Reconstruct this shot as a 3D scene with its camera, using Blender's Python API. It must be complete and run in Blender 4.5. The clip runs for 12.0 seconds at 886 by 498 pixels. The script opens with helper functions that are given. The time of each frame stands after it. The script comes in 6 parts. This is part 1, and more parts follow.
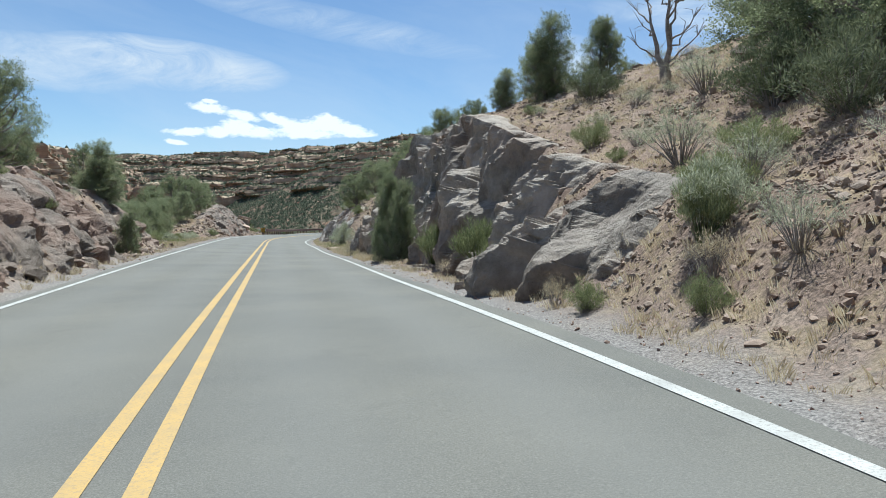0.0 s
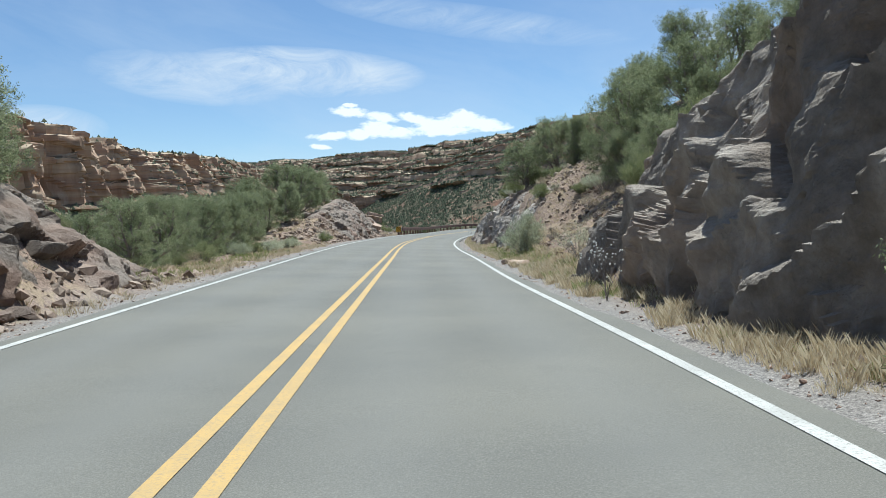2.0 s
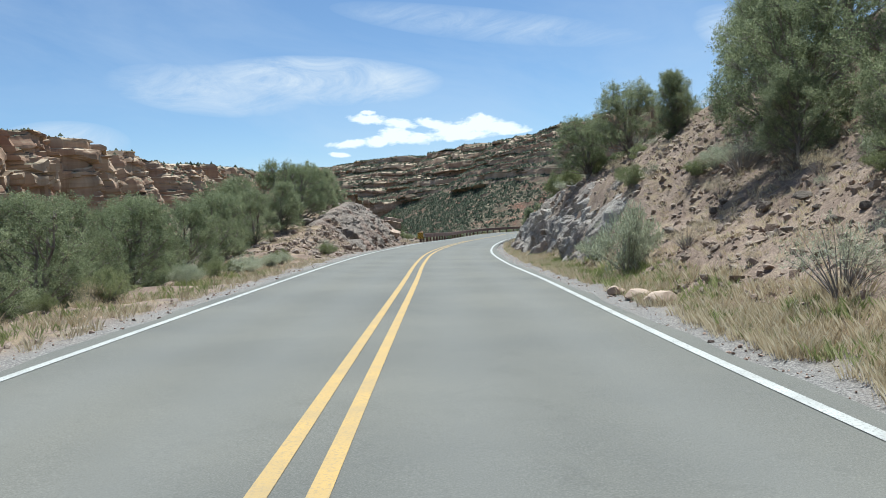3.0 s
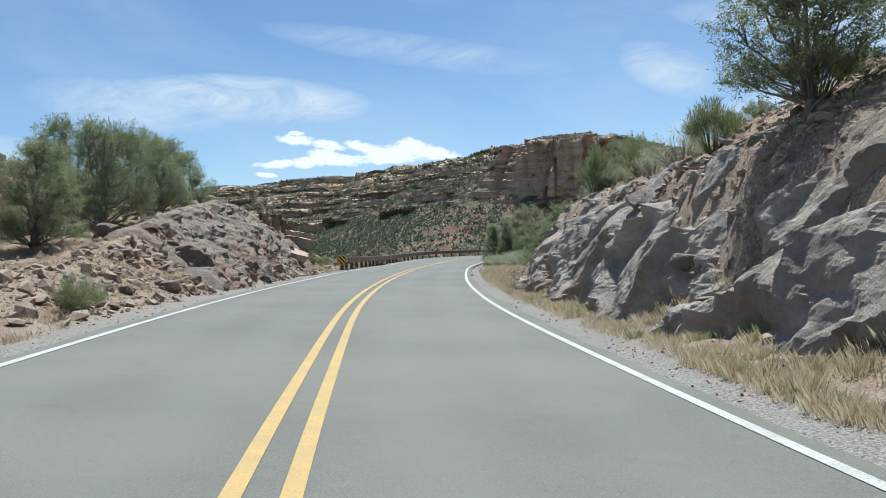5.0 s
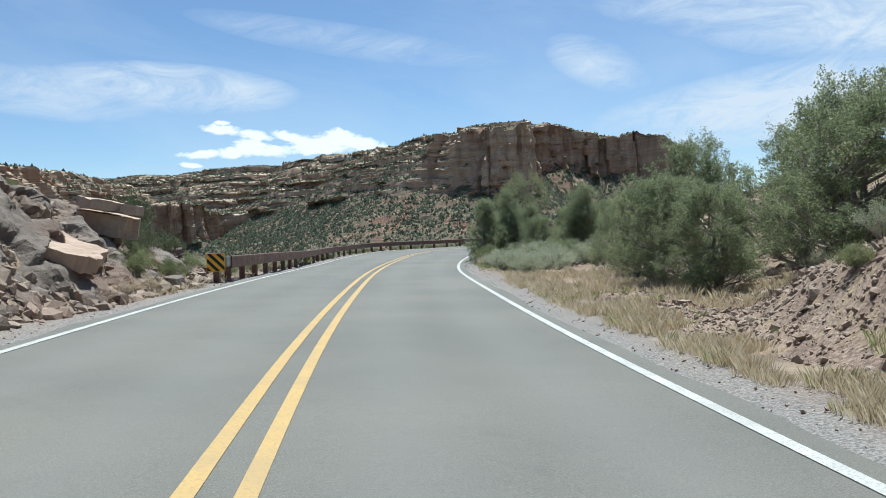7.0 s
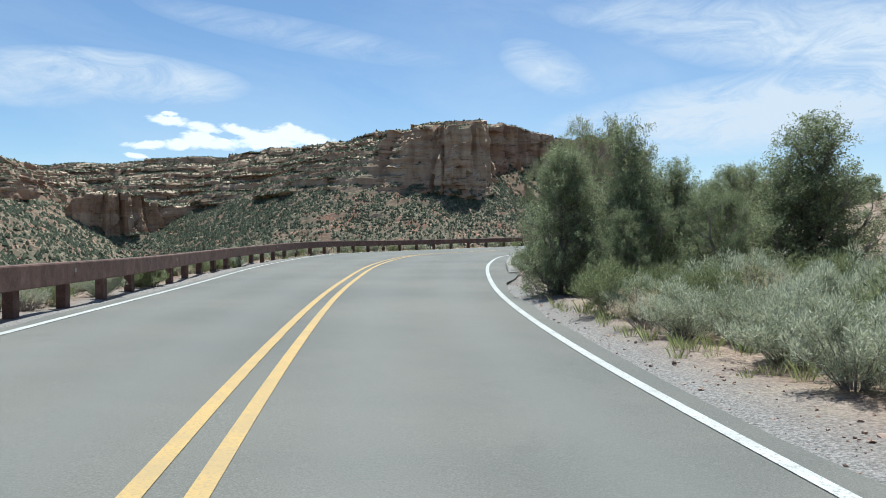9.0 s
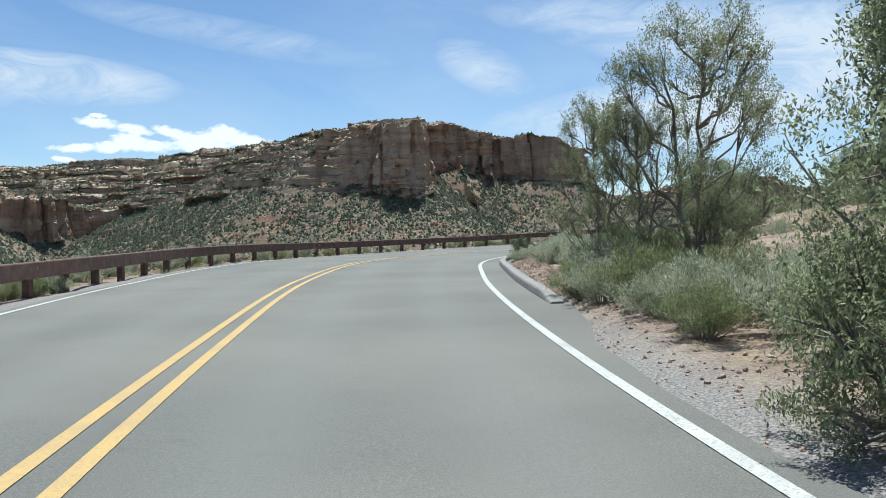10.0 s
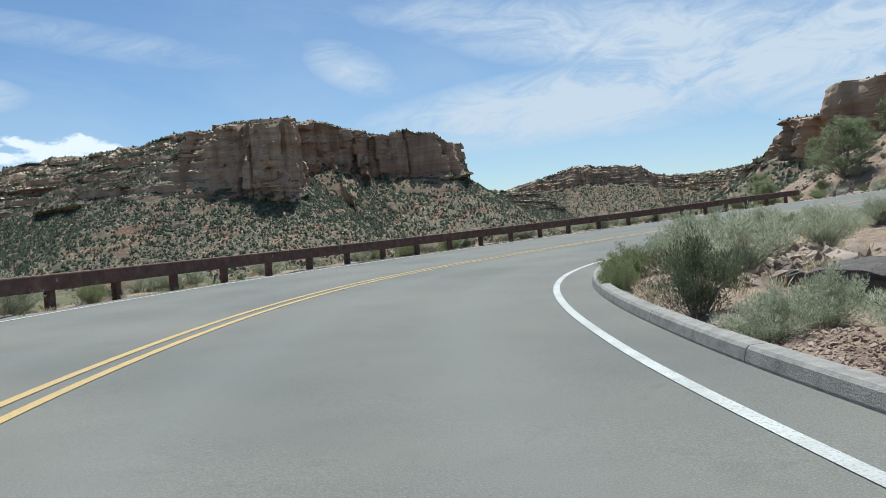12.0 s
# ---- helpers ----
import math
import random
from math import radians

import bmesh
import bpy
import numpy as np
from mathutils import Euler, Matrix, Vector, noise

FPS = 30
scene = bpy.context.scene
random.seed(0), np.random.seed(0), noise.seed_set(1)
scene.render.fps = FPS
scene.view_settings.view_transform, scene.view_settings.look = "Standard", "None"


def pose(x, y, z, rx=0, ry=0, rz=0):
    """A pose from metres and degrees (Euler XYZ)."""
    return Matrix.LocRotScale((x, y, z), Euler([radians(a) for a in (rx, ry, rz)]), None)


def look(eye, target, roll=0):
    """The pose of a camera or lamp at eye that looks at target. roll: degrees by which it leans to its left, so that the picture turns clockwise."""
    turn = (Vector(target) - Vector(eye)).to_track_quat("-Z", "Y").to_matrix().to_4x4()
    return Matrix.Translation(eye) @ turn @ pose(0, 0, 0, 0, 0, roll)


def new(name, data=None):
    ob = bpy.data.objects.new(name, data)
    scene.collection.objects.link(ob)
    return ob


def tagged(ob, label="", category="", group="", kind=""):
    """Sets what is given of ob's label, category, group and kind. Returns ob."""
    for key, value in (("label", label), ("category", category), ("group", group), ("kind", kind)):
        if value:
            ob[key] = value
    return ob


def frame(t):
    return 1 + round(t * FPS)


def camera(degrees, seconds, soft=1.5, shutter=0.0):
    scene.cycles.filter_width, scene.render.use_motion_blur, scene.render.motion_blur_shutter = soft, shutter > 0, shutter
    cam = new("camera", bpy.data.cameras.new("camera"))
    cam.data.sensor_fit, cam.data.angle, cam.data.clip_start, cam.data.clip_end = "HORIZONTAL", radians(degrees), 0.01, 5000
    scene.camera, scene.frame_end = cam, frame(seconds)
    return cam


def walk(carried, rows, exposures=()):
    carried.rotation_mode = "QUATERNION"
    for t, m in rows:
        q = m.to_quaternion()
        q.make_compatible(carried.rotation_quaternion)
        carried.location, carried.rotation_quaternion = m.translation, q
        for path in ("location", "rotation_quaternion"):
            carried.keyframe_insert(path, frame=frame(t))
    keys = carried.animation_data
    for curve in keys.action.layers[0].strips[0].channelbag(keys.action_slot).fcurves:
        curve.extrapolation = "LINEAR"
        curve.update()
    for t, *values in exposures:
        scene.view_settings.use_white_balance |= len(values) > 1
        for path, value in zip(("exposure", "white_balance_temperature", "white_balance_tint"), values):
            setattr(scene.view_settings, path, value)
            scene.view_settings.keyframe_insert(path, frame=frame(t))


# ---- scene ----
cam = camera(56.53, 12.0, 0.9)
PATH = [
    (0, (0.000, -0.000, 1.150), (0.000, 9.996, 0.865), 1.18),
    (0.5, (-0.734, 5.669, 1.164), (-1.206, 15.654, 0.880), -0.18),
    (1, (-1.756, 11.330, 1.100), (-2.599, 21.288, 0.765), -0.73),
    (1.5, (-2.960, 17.050, 1.071), (-4.154, 26.971, 0.686), -0.24),
    (2, (-4.191, 22.431, 1.054), (-5.889, 32.279, 0.686), -1.48),
    (2.5, (-5.450, 27.466, 0.997), (-7.426, 37.261, 0.627), -2.48),
    (3, (-6.721, 33.146, 1.000), (-8.671, 42.949, 0.699), -3.00),
    (3.2, (-7.222, 35.309, 0.962), (-9.104, 45.127, 0.730), -3.11),
    (4.8, (-11.140, 53.780, 0.828), (-12.276, 63.715, 0.801), -1.67),
    (5, (-11.623, 56.180, 0.807), (-12.686, 66.124, 0.756), -1.84),
    (5.5, (-12.838, 62.274, 0.768), (-13.672, 72.239, 0.655), -2.07),
    (6, (-13.912, 68.140, 0.720), (-14.502, 78.122, 0.608), -1.55),
    (6.5, (-14.807, 73.780, 0.705), (-15.197, 83.770, 0.477), -2.14),
    (7, (-15.590, 79.565, 0.686), (-15.809, 89.561, 0.498), -2.08),
    (7.2, (-15.805, 81.742, 0.662), (-15.979, 91.739, 0.473), -1.99),
    (8.8, (-17.405, 99.478, 0.581), (-17.067, 109.470, 0.378), -0.45),
    (9, (-17.500, 101.850, 0.568), (-17.094, 111.839, 0.368), -0.37),
    (9.5, (-17.633, 107.945, 0.531), (-16.992, 117.922, 0.338), -0.32),
    (10, (-17.583, 114.131, 0.474), (-16.446, 124.064, 0.262), -1.36),
    (10.5, (-17.392, 120.205, 0.440), (-15.959, 130.098, 0.187), -3.51),
    (11, (-17.085, 126.208, 0.487), (-15.316, 136.048, 0.251), -3.51),
    (11.5, (-16.463, 132.494, 0.509), (-14.368, 142.271, 0.381), -3.17),
    (12, (-15.697, 138.427, 0.478), (-13.110, 148.083, 0.198), -4.13),
]
walk(cam, [(t, look(eye, target, roll)) for t, eye, target, roll in PATH], [(0, 0.74, 5700, 2), (10.5, 0.74, 5700, 2), (11.5, 0.64, 5700, 2), (12, 0.56, 5700, 2)])

# the road's centre line: x, y, z and bank (radians, right side down), about every 12 m
ROAD = [
    (0.47, -5.60, -0.064, -0.0693),
    (-1.97, 6.10, -0.020, -0.0595),
    (-4.31, 17.53, -0.079, -0.0263),
    (-6.59, 28.79, -0.141, 0.0003),
    (-8.90, 40.03, -0.243, 0.0239),
    (-11.17, 51.38, -0.296, 0.0356),
    (-13.50, 62.83, -0.387, 0.0445),
    (-15.59, 74.46, -0.450, 0.0428),
    (-17.09, 86.29, -0.497, 0.0362),
    (-18.10, 98.27, -0.538, 0.0352),
    (-18.83, 110.32, -0.615, 0.0277),
    (-19.10, 122.44, -0.675, 0.0055),
    (-18.66, 134.57, -0.633, -0.0028),
    (-16.96, 146.46, -0.637, 0.0088),
    (-12.65, 157.34, -0.714, 0.0094),
    (-5.26, 166.33, -0.697, 0.0147),
    (4.57, 172.83, -0.433, 0.0175),
    (15.96, 176.60, 0.030, 0.0256),
]
WIDE_L, WIDE_R, WIDER = (3.158, 0.524), (3.128, 0.527), (109.2, 40.3)

# the plan beside the road, by the distance along it
RIGHT_TOE = [(-60, 4.3), (5, 4.1), (14, 4.2), (18, 4.6), (22, 4.7), (24.5, 5.1), (28.5, 5.1), (31, 4.6), (39, 4.3), (48, 4.3), (58, 4.6), (67, 4.9), (70, 4.6), (80, 4.65), (86, 5.1), (88, 4.8), (91, 4.9), (94, 5.8), (99, 8.0), (110, 8.5), (124, 8.5), (135, 6.6), (236, 6.6)]
RIGHT_CUT = [(-60, 2.2), (3, 1.2), (9, 1.25), (12, 1.7), (15, 2.3), (18, 3.1), (22, 4.0), (26, 4.6), (29, 4.6), (31, 4.2), (33, 3.6), (36, 3.0), (38, 2.5), (40, 1.7), (41.5, 1.0), (44, 0.9), (54, 1.0), (57, 2.4), (61, 3.0), (66, 2.8), (69, 3.0), (75, 2.7), (80, 2.6), (84, 2.6), (86.2, 2.5), (87.4, 1.3), (89, 1.15), (91, 0.85), (94, 0.4), (97, 0.3), (105, 0.5), (120, 0.5), (140, 0.15), (236, 0.2)]
RIGHT_RUN = [(-60, 2.4), (10, 2.4), (36, 2.2), (43, 3.0), (54, 2.6), (60, 2.8), (80, 2.6), (84, 2.1), (88, 1.8), (94, 3.0), (236, 3.0)]
RIGHT_SLOPE = [(-60, 0.6), (8, 0.62), (14, 0.55), (20, 0.36), (30, 0.34), (36, 0.5), (44, 0.75), (56, 0.8), (66, 0.65), (90, 0.4), (104, 0.42), (118, 0.4), (135, 0.18), (160, 0.10), (180, 0.12), (236, 0.2)]
RIGHT_CAP = [(-60, 14), (40, 13), (66, 12), (90, 9), (120, 9), (145, 5), (236, 8)]
LEFT_TOE = [(-60, 4.2), (27, 4.2), (29, 5.0), (33, 5.0), (35, 4.3), (36, 4.2), (44, 5.0), (66, 5.0), (72, 4.0), (90, 4.3), (104, 4.7), (110, 4.6), (140, 6.4), (236, 6.6)]
LEFT_CUT = [(-60, 3.0), (16, 2.5), (23, 2.4), (28, 2.8), (33, 2.5), (38, 2.1), (41, 1.1), (45, 0.0), (66, 0.0), (72, 0.5), (77, 1.1), (81, 1.7), (86, 2.5), (91, 3.1), (94, 2.8), (99, 2.2), (104, 1.7), (107, 1.1), (110, 0.0), (236, 0.0)]
LEFT_FLAT = [(-60, 25), (30, 18), (42, 4), (46, 1.5), (64, 2.0), (76, 6), (95, 7), (106, 5), (110, 0.8), (236, 0.9)]
LEFT_DROP = [(-60, 0.3), (40, 0.35), (46, 0.35), (64, 0.35), (80, 0.5), (104, 0.6), (112, 0.75), (236, 0.75)]
LEFT_RISE = [(-60, 4.0), (28, 3.0), (38, 1.0), (44, 0.0), (236, 0.0)]

# clouds: azimuth, elevation, half width, half height (radians), turn, amount
SOFT_CLOUDS = [(-0.33, 0.176, 0.15, 0.030, -0.05, 0.8), (-0.46, 0.168, 0.12, 0.03, -0.1, 0.55), (0.17, 0.192, 0.07, 0.03, -0.4, 0.55), (0.45, 0.135, 0.30, 0.050, 0.06, 1.0), (0.66, 0.165, 0.30, 0.055, 0.08, 1.0), (0.55, 0.20, 0.32, 0.05, -0.12, 0.8), (0.36, 0.235, 0.2, 0.03, -0.12, 0.6), (0.80, 0.12, 0.2, 0.04, 0.0, 0.9), (-0.62, 0.11, 0.07, 0.025, 0.0, 0.6), (-0.12, 0.23, 0.2, 0.02, -0.15, 0.35)]
HEAPED_CLOUDS = [(-0.278, 0.130, 0.030, 0.008, -0.12), (-0.240, 0.1235, 0.028, 0.007, -0.15), (-0.277, 0.1375, 0.012, 0.004, 0.0), (-0.300, 0.1015, 0.034, 0.0065, 0.03), (-0.262, 0.104, 0.034, 0.009, 0.1), (-0.242, 0.109, 0.030, 0.011, -0.2), (-0.222, 0.104, 0.026, 0.009, -0.15), (-0.203, 0.121, 0.026, 0.008, -0.2), (-0.170, 0.113, 0.044, 0.013, 0.05), (-0.143, 0.118, 0.030, 0.015, 0.0), (-0.118, 0.112, 0.040, 0.010, -0.12), (-0.160, 0.105, 0.05, 0.007, 0.05), (-0.315, 0.0893, 0.016, 0.004, -0.1)]

# s, d, height, kind, width, (label)
TREE_ROWS = [
    (25.4, 4.55, 2.6, "cone", 0.68), (26.4, 4.35, 2.95, "cone", 0.66), (27.6, 4.45, 2.3, "cone", 0.74), (42.5, 7.2, 2.4, "juniper", 0.9), (45.5, 7.8, 2.4, "juniper", 0.9), (40.0, 7.5, 2.2, "juniper", 0.8), (50.8, 8.2, 2.2, "juniper", 0.9),
    (23.3, 8.5, 2.75, "cone", 0.9), (22.5, 9.8, 2.0, "cone", 0.95), (33.5, 8.8, 1.4, "juniper", 0.9), (30.3, 7.9, 1.3, "juniper", 1.0), (26.0, 7.9, 1.4, "cone", 1.1), (24.6, 8.6, 1.8, "juniper", 0.9),
    (18.0, 9.6, 2.9, "dead", 1.1), (14.5, 10.8, 3.4, "juniper", 1.3), (12.0, 9.8, 2.9, "juniper", 1.3), (16.5, 13.0, 3.8, "juniper", 1.2), (9.5, 9.0, 2.6, "juniper", 1.2), (12.5, 13.0, 4.2, "juniper", 1.2),
    (60.5, 8.5, 2.1, "cone", 0.9), (62.5, 9.2, 2.1, "juniper", 0.8), (52.5, 8.8, 3.8, "juniper", 1.0), (55.5, 9.8, 3.4, "juniper", 1.0), (59.0, 10.6, 2.8, "juniper", 1.0), (57.0, 12.5, 3.6, "juniper", 1.0), (49.0, 10.0, 3.8, "juniper", 1.0), (53.0, 13.0, 4.0, "juniper", 1.0), (44.5, 9.4, 1.6, "juniper", 1.0), (47.0, 12.5, 3.4, "juniper", 1.0), (62.0, 12.0, 3.2, "juniper", 0.9),
    (69.5, 7.2, 2.8, "juniper", 1.2), (67.5, 8.6, 3.2, "juniper", 1.0), (89.5, 9.4, 1.6, "juniper", 1.1),
    (93.2, 7.8, 2.7, "juniper", 1.2), (94.8, 9.0, 3.4, "juniper", 1.0), (97.0, 7.3, 2.2, "juniper", 1.2), (99.6, 7.0, 2.5, "juniper", 1.1), (101.2, 8.4, 3.5, "juniper", 0.9), (103.6, 7.6, 2.6, "juniper", 1.0), (98.0, 9.5, 3.2, "juniper", 1.1), (105.6, 11.2, 1.6, "cone", 0.75), (103.0, 11.4, 1.8, "juniper", 1.0), (91.0, 10.0, 3.6, "juniper", 1.0),
    (112.5, 7.4, 1.0, "juniper", 1.1), (106.4, 8.0, 2.2, "juniper", 1.0),
    (119.9, 4.6, 3.05, "cone", 0.84), (118.9, 5.7, 3.4, "cone", 0.82), (119.6, 6.9, 2.8, "cone", 0.95), (117.9, 5.3, 1.6, "cone", 1.1), (117.6, 6.9, 2.0, "juniper", 1.0), (123.0, 8.8, 2.4, "juniper", 0.8), (124.2, 9.8, 2.5, "juniper", 1.0), (118.6, 9.0, 3.5, "cone", 1.15), (129.0, 11.8, 2.0, "juniper", 0.9),
    (129.5, 7.3, 4.9, "open", 0.75), (130.6, 5.95, 3.6, "open", 0.55), (130.0, 6.5, 3.4, "open", 0.6), (128.6, 7.2, 1.5, "juniper", 1.2), (150.5, 13.6, 2.8, "juniper", 1.2), (147.5, 13.8, 2.4, "juniper", 1.1), (134.0, 13.5, 1.8, "juniper", 1.1), (138.0, 15.0, 1.9, "juniper", 1.1),
    (30.6, -9.0, 4.3, "juniper", 0.9), (38.6, -7.3, 2.8, "juniper", 0.8), (36.4, -6.4, 2.6, "cone", 1.2), (31.2, -4.5, 1.7, "cone", 0.85), (26.0, -10.0, 3.6, "juniper", 1.0), (35.5, -10.0, 3.2, "juniper", 1.0),
    (48.0, -7.6, 2.6, "juniper", 1.1), (51.0, -7.6, 2.7, "juniper", 1.1), (54.0, -8.4, 3.0, "juniper", 1.0), (57.0, -8.0, 3.0, "juniper", 1.1), (60.5, -8.8, 3.4, "juniper", 1.0), (63.5, -8.4, 3.2, "juniper", 1.0), (67.0, -8.3, 3.2, "juniper", 1.0), (53.0, -11.5, 3.4, "juniper", 1.1), (59.0, -12.0, 4.0, "juniper", 1.1), (66.0, -11.5, 4.0, "juniper", 1.0), (45.5, -9.5, 3.0, "juniper", 1.1), (70.5, -9.0, 3.0, "juniper", 1.0), (74.5, -8.6, 2.8, "juniper", 1.0),
    (79.0, -8.4, 2.8, "juniper", 1.1), (83.4, -8.4, 3.5, "juniper", 1.0), (88.4, -8.3, 2.8, "juniper", 1.1), (92.2, -8.3, 2.6, "juniper", 1.0), (86.0, -10.4, 3.8, "juniper", 1.0), (90.5, -10.0, 3.3, "juniper", 1.0), (80.5, -11.0, 3.6, "juniper", 1.0), (76.0, -10.5, 3.4, "juniper", 1.1),
]
# kind, s, d, height, width
BUSH_ROWS = [
    ("broom", 20.0, 4.55, 1.0, 0.9), ("green", 123.8, 5.0, 0.65, 1.1), ("sage", 124.8, 5.4, 0.75, 1.1), ("sage", 125.7, 5.2, 0.6, 1.1), ("sage", 124.9, 6.3, 0.9, 1.0), ("green", 126.3, 6.4, 0.85, 1.0), ("straw", 120.6, 4.8, 0.5, 1.1), ("twig", 119.8, 4.6, 0.6, 1.0),
    ("broom", 39.6, 5.8, 0.9, 1.0), ("broom", 41.2, 6.4, 0.9, 1.0), ("green", 37.8, 6.4, 0.8, 1.0), ("broom", 36.4, 7.0, 0.8, 1.0), ("twig", 42.6, 5.0, 0.9, 1.0), ("straw", 40.4, 4.8, 0.7, 1.0),
    ("green", 100.4, -5.0, 0.7, 1.0), ("dark", 102.6, -5.6, 1.1, 0.9), ("dark", 104.4, -6.4, 1.4, 0.8), ("green", 103.2, -4.9, 0.6, 1.0), ("straw", 98.0, -4.4, 0.5, 1.1), ("straw", 99.6, -4.3, 0.5, 1.1), ("broom", 82.4, 6.9, 1.5, 0.7), ("broom", 83.6, 7.3, 1.2, 0.8), ("twig", 82.0, 7.4, 0.8, 1.2), ("broom", 84.6, 7.8, 1.0, 0.9),
    ("sage", 51.6, 4.8, 1.45, 0.75), ("broom", 15.5, 4.6, 1.0, 1.0), ("twig", 6.2, 5.0, 0.6, 1.1), ("twig", 8.6, 6.0, 0.7, 1.1), ("twig", 6.4, 6.4, 0.7, 1.2), ("dark", 9.0, 7.6, 1.1, 1.1), ("dark", 11.5, 8.2, 1.1, 1.1), ("green", 8.6, 4.05, 0.4, 0.8), ("straw", 9.4, 4.0, 0.4, 0.8), ("broom", 7.8, 5.0, 0.75, 0.8), ("green", 6.6, 4.4, 0.4, 0.8), ("straw", 7.2, 4.8, 0.5, 1.0), ("green", 12.4, 4.1, 0.25, 1.0), ("sage", 7.9, 5.2, 0.7, 1.0), ("green", 8.6, 5.6, 0.6, 1.0), ("green", 13.4, 4.4, 0.5, 1.1), ("straw", 17.0, 4.4, 0.5, 1.1), ("dark", 10.4, 8.8, 1.0, 1.3), ("twig", 14.0, 8.4, 0.9, 1.3), ("dark", 20.0, 8.6, 0.9, 1.2), ("twig", 11.0, 6.4, 0.9, 1.2), ("sage", 56.0, 5.0, 0.7, 1.1), ("twig", 54.0, 8.2, 1.0, 1.3),
    ("broom", 72.5, 6.9, 1.0, 1.0), ("broom", 70.0, 7.6, 1.1, 1.1), ("twig", 74.5, 7.0, 0.9, 1.3), ("twig", 78.0, 7.4, 0.8, 1.3), ("green", 87.0, 6.6, 0.55, 1.1), ("broom", 80.0, 7.6, 0.9, 1.0), ("green", 82.5, 7.4, 0.7, 1.2),
    ("sage", 106.2, 4.9, 0.75, 1.1), ("sage", 107.6, 5.2, 0.65, 1.2), ("green", 108.8, 4.9, 0.55, 1.2), ("sage", 109.6, 4.6, 0.7, 1.1),
    ("sage", 111.2, 4.9, 0.75, 1.1), ("sage", 112.2, 5.8, 0.8, 1.1), ("sage", 113.4, 4.7, 0.7, 1.2), ("sage", 113.2, 6.6, 0.9, 1.0), ("green", 114.4, 5.6, 0.75, 1.1), ("sage", 115.4, 4.7, 0.6, 1.2), ("sage", 115.6, 6.6, 0.9, 1.0), ("green", 116.6, 5.6, 0.7, 1.2), ("sage", 117.2, 7.4, 0.9, 1.1), ("straw", 114.0, 4.4, 0.6, 1.1), ("sage", 112.0, 7.8, 0.9, 1.1), ("green", 119.9, 5.2, 0.6, 1.1),
    ("green", 122.0, 5.6, 0.85, 1.2), ("sage", 123.4, 5.9, 0.8, 1.2), ("green", 124.2, 6.9, 0.9, 1.1), ("green", 126.8, 5.4, 0.9, 1.1), ("twig", 128.8, 5.7, 1.0, 1.1), ("sage", 130.2, 5.8, 0.9, 1.1), ("green", 131.2, 6.4, 0.9, 1.1), ("sage", 127.9, 5.2, 0.75, 1.1), ("broom", 129.4, 6.4, 1.0, 1.1), ("green", 129.0, 5.2, 0.7, 1.1), ("sage", 121.0, 7.0, 0.8, 1.2),
    ("sage", 136.8, 6.7, 0.5, 1.2), ("sage", 139.6, 6.6, 0.75, 1.25), ("sage", 141.0, 7.5, 0.7, 1.2), ("green", 142.6, 6.6, 0.4, 1.2), ("dark", 150.3, 6.05, 0.92, 0.8), ("green", 154.6, 5.75, 0.6, 0.75), ("green", 155.8, 5.8, 0.55, 0.8), ("sage", 147.9, 6.0, 0.5, 1.15), ("sage", 148.2, 6.6, 0.55, 1.15), ("sage", 141.5, 6.9, 0.75, 1.1), ("sage", 142.4, 7.5, 0.8, 1.1), ("sage", 143.3, 6.9, 0.7, 1.1), ("sage", 140.8, 7.4, 0.8, 1.1), ("straw", 143.0, 8.2, 0.6, 1.1), ("sage", 146.2, 6.5, 0.5, 1.2), ("twig", 136.9, 8.2, 0.9, 1.2), ("green", 137.6, 8.8, 0.9, 1.1), ("sage", 154.6, 7.6, 1.1, 1.0), ("sage", 148.0, 8.2, 0.5, 1.3),
    ("green", 157.2, 6.1, 0.7, 1.2), ("sage", 157.0, 7.0, 0.8, 1.2), ("sage", 160.0, 7.4, 0.9, 1.2), ("green", 163.0, 8.0, 0.8, 1.2), ("sage", 166.0, 7.6, 0.8, 1.2), ("sage", 170.0, 8.6, 0.9, 1.2), ("green", 174.0, 8.2, 0.8, 1.2), ("sage", 164.0, 10.5, 0.8, 1.2), ("sage", 169.0, 11.5, 0.8, 1.2),
    ("sage", 60.5, -5.6, 0.6, 1.2), ("sage", 62.0, -5.8, 0.65, 1.2), ("sage", 64.5, -5.6, 0.55, 1.3), ("sage", 67.0, -5.6, 0.5, 1.2), ("green", 58.0, -5.9, 0.5, 1.2), ("green", 51.0, -6.2, 0.7, 1.2),
    ("twig", 73.0, -4.9, 0.7, 1.2), ("green", 72.2, -4.6, 0.6, 1.0), ("dark", 106.6, -6.0, 0.9, 0.9), ("green", 105.6, -5.2, 0.45, 1.2), ("green", 107.8, -6.4, 0.8, 1.0), ("broom", 94.5, -7.6, 0.7, 1.0), ("twig", 93.0, -7.4, 0.8, 1.0), ("broom", 97.0, -7.5, 0.6, 0.9), ("green", 30.0, -5.4, 0.6, 1.0), ("straw", 27.0, -5.0, 0.5, 1.1), ("green", 24.5, -5.6, 0.6, 1.0),
]
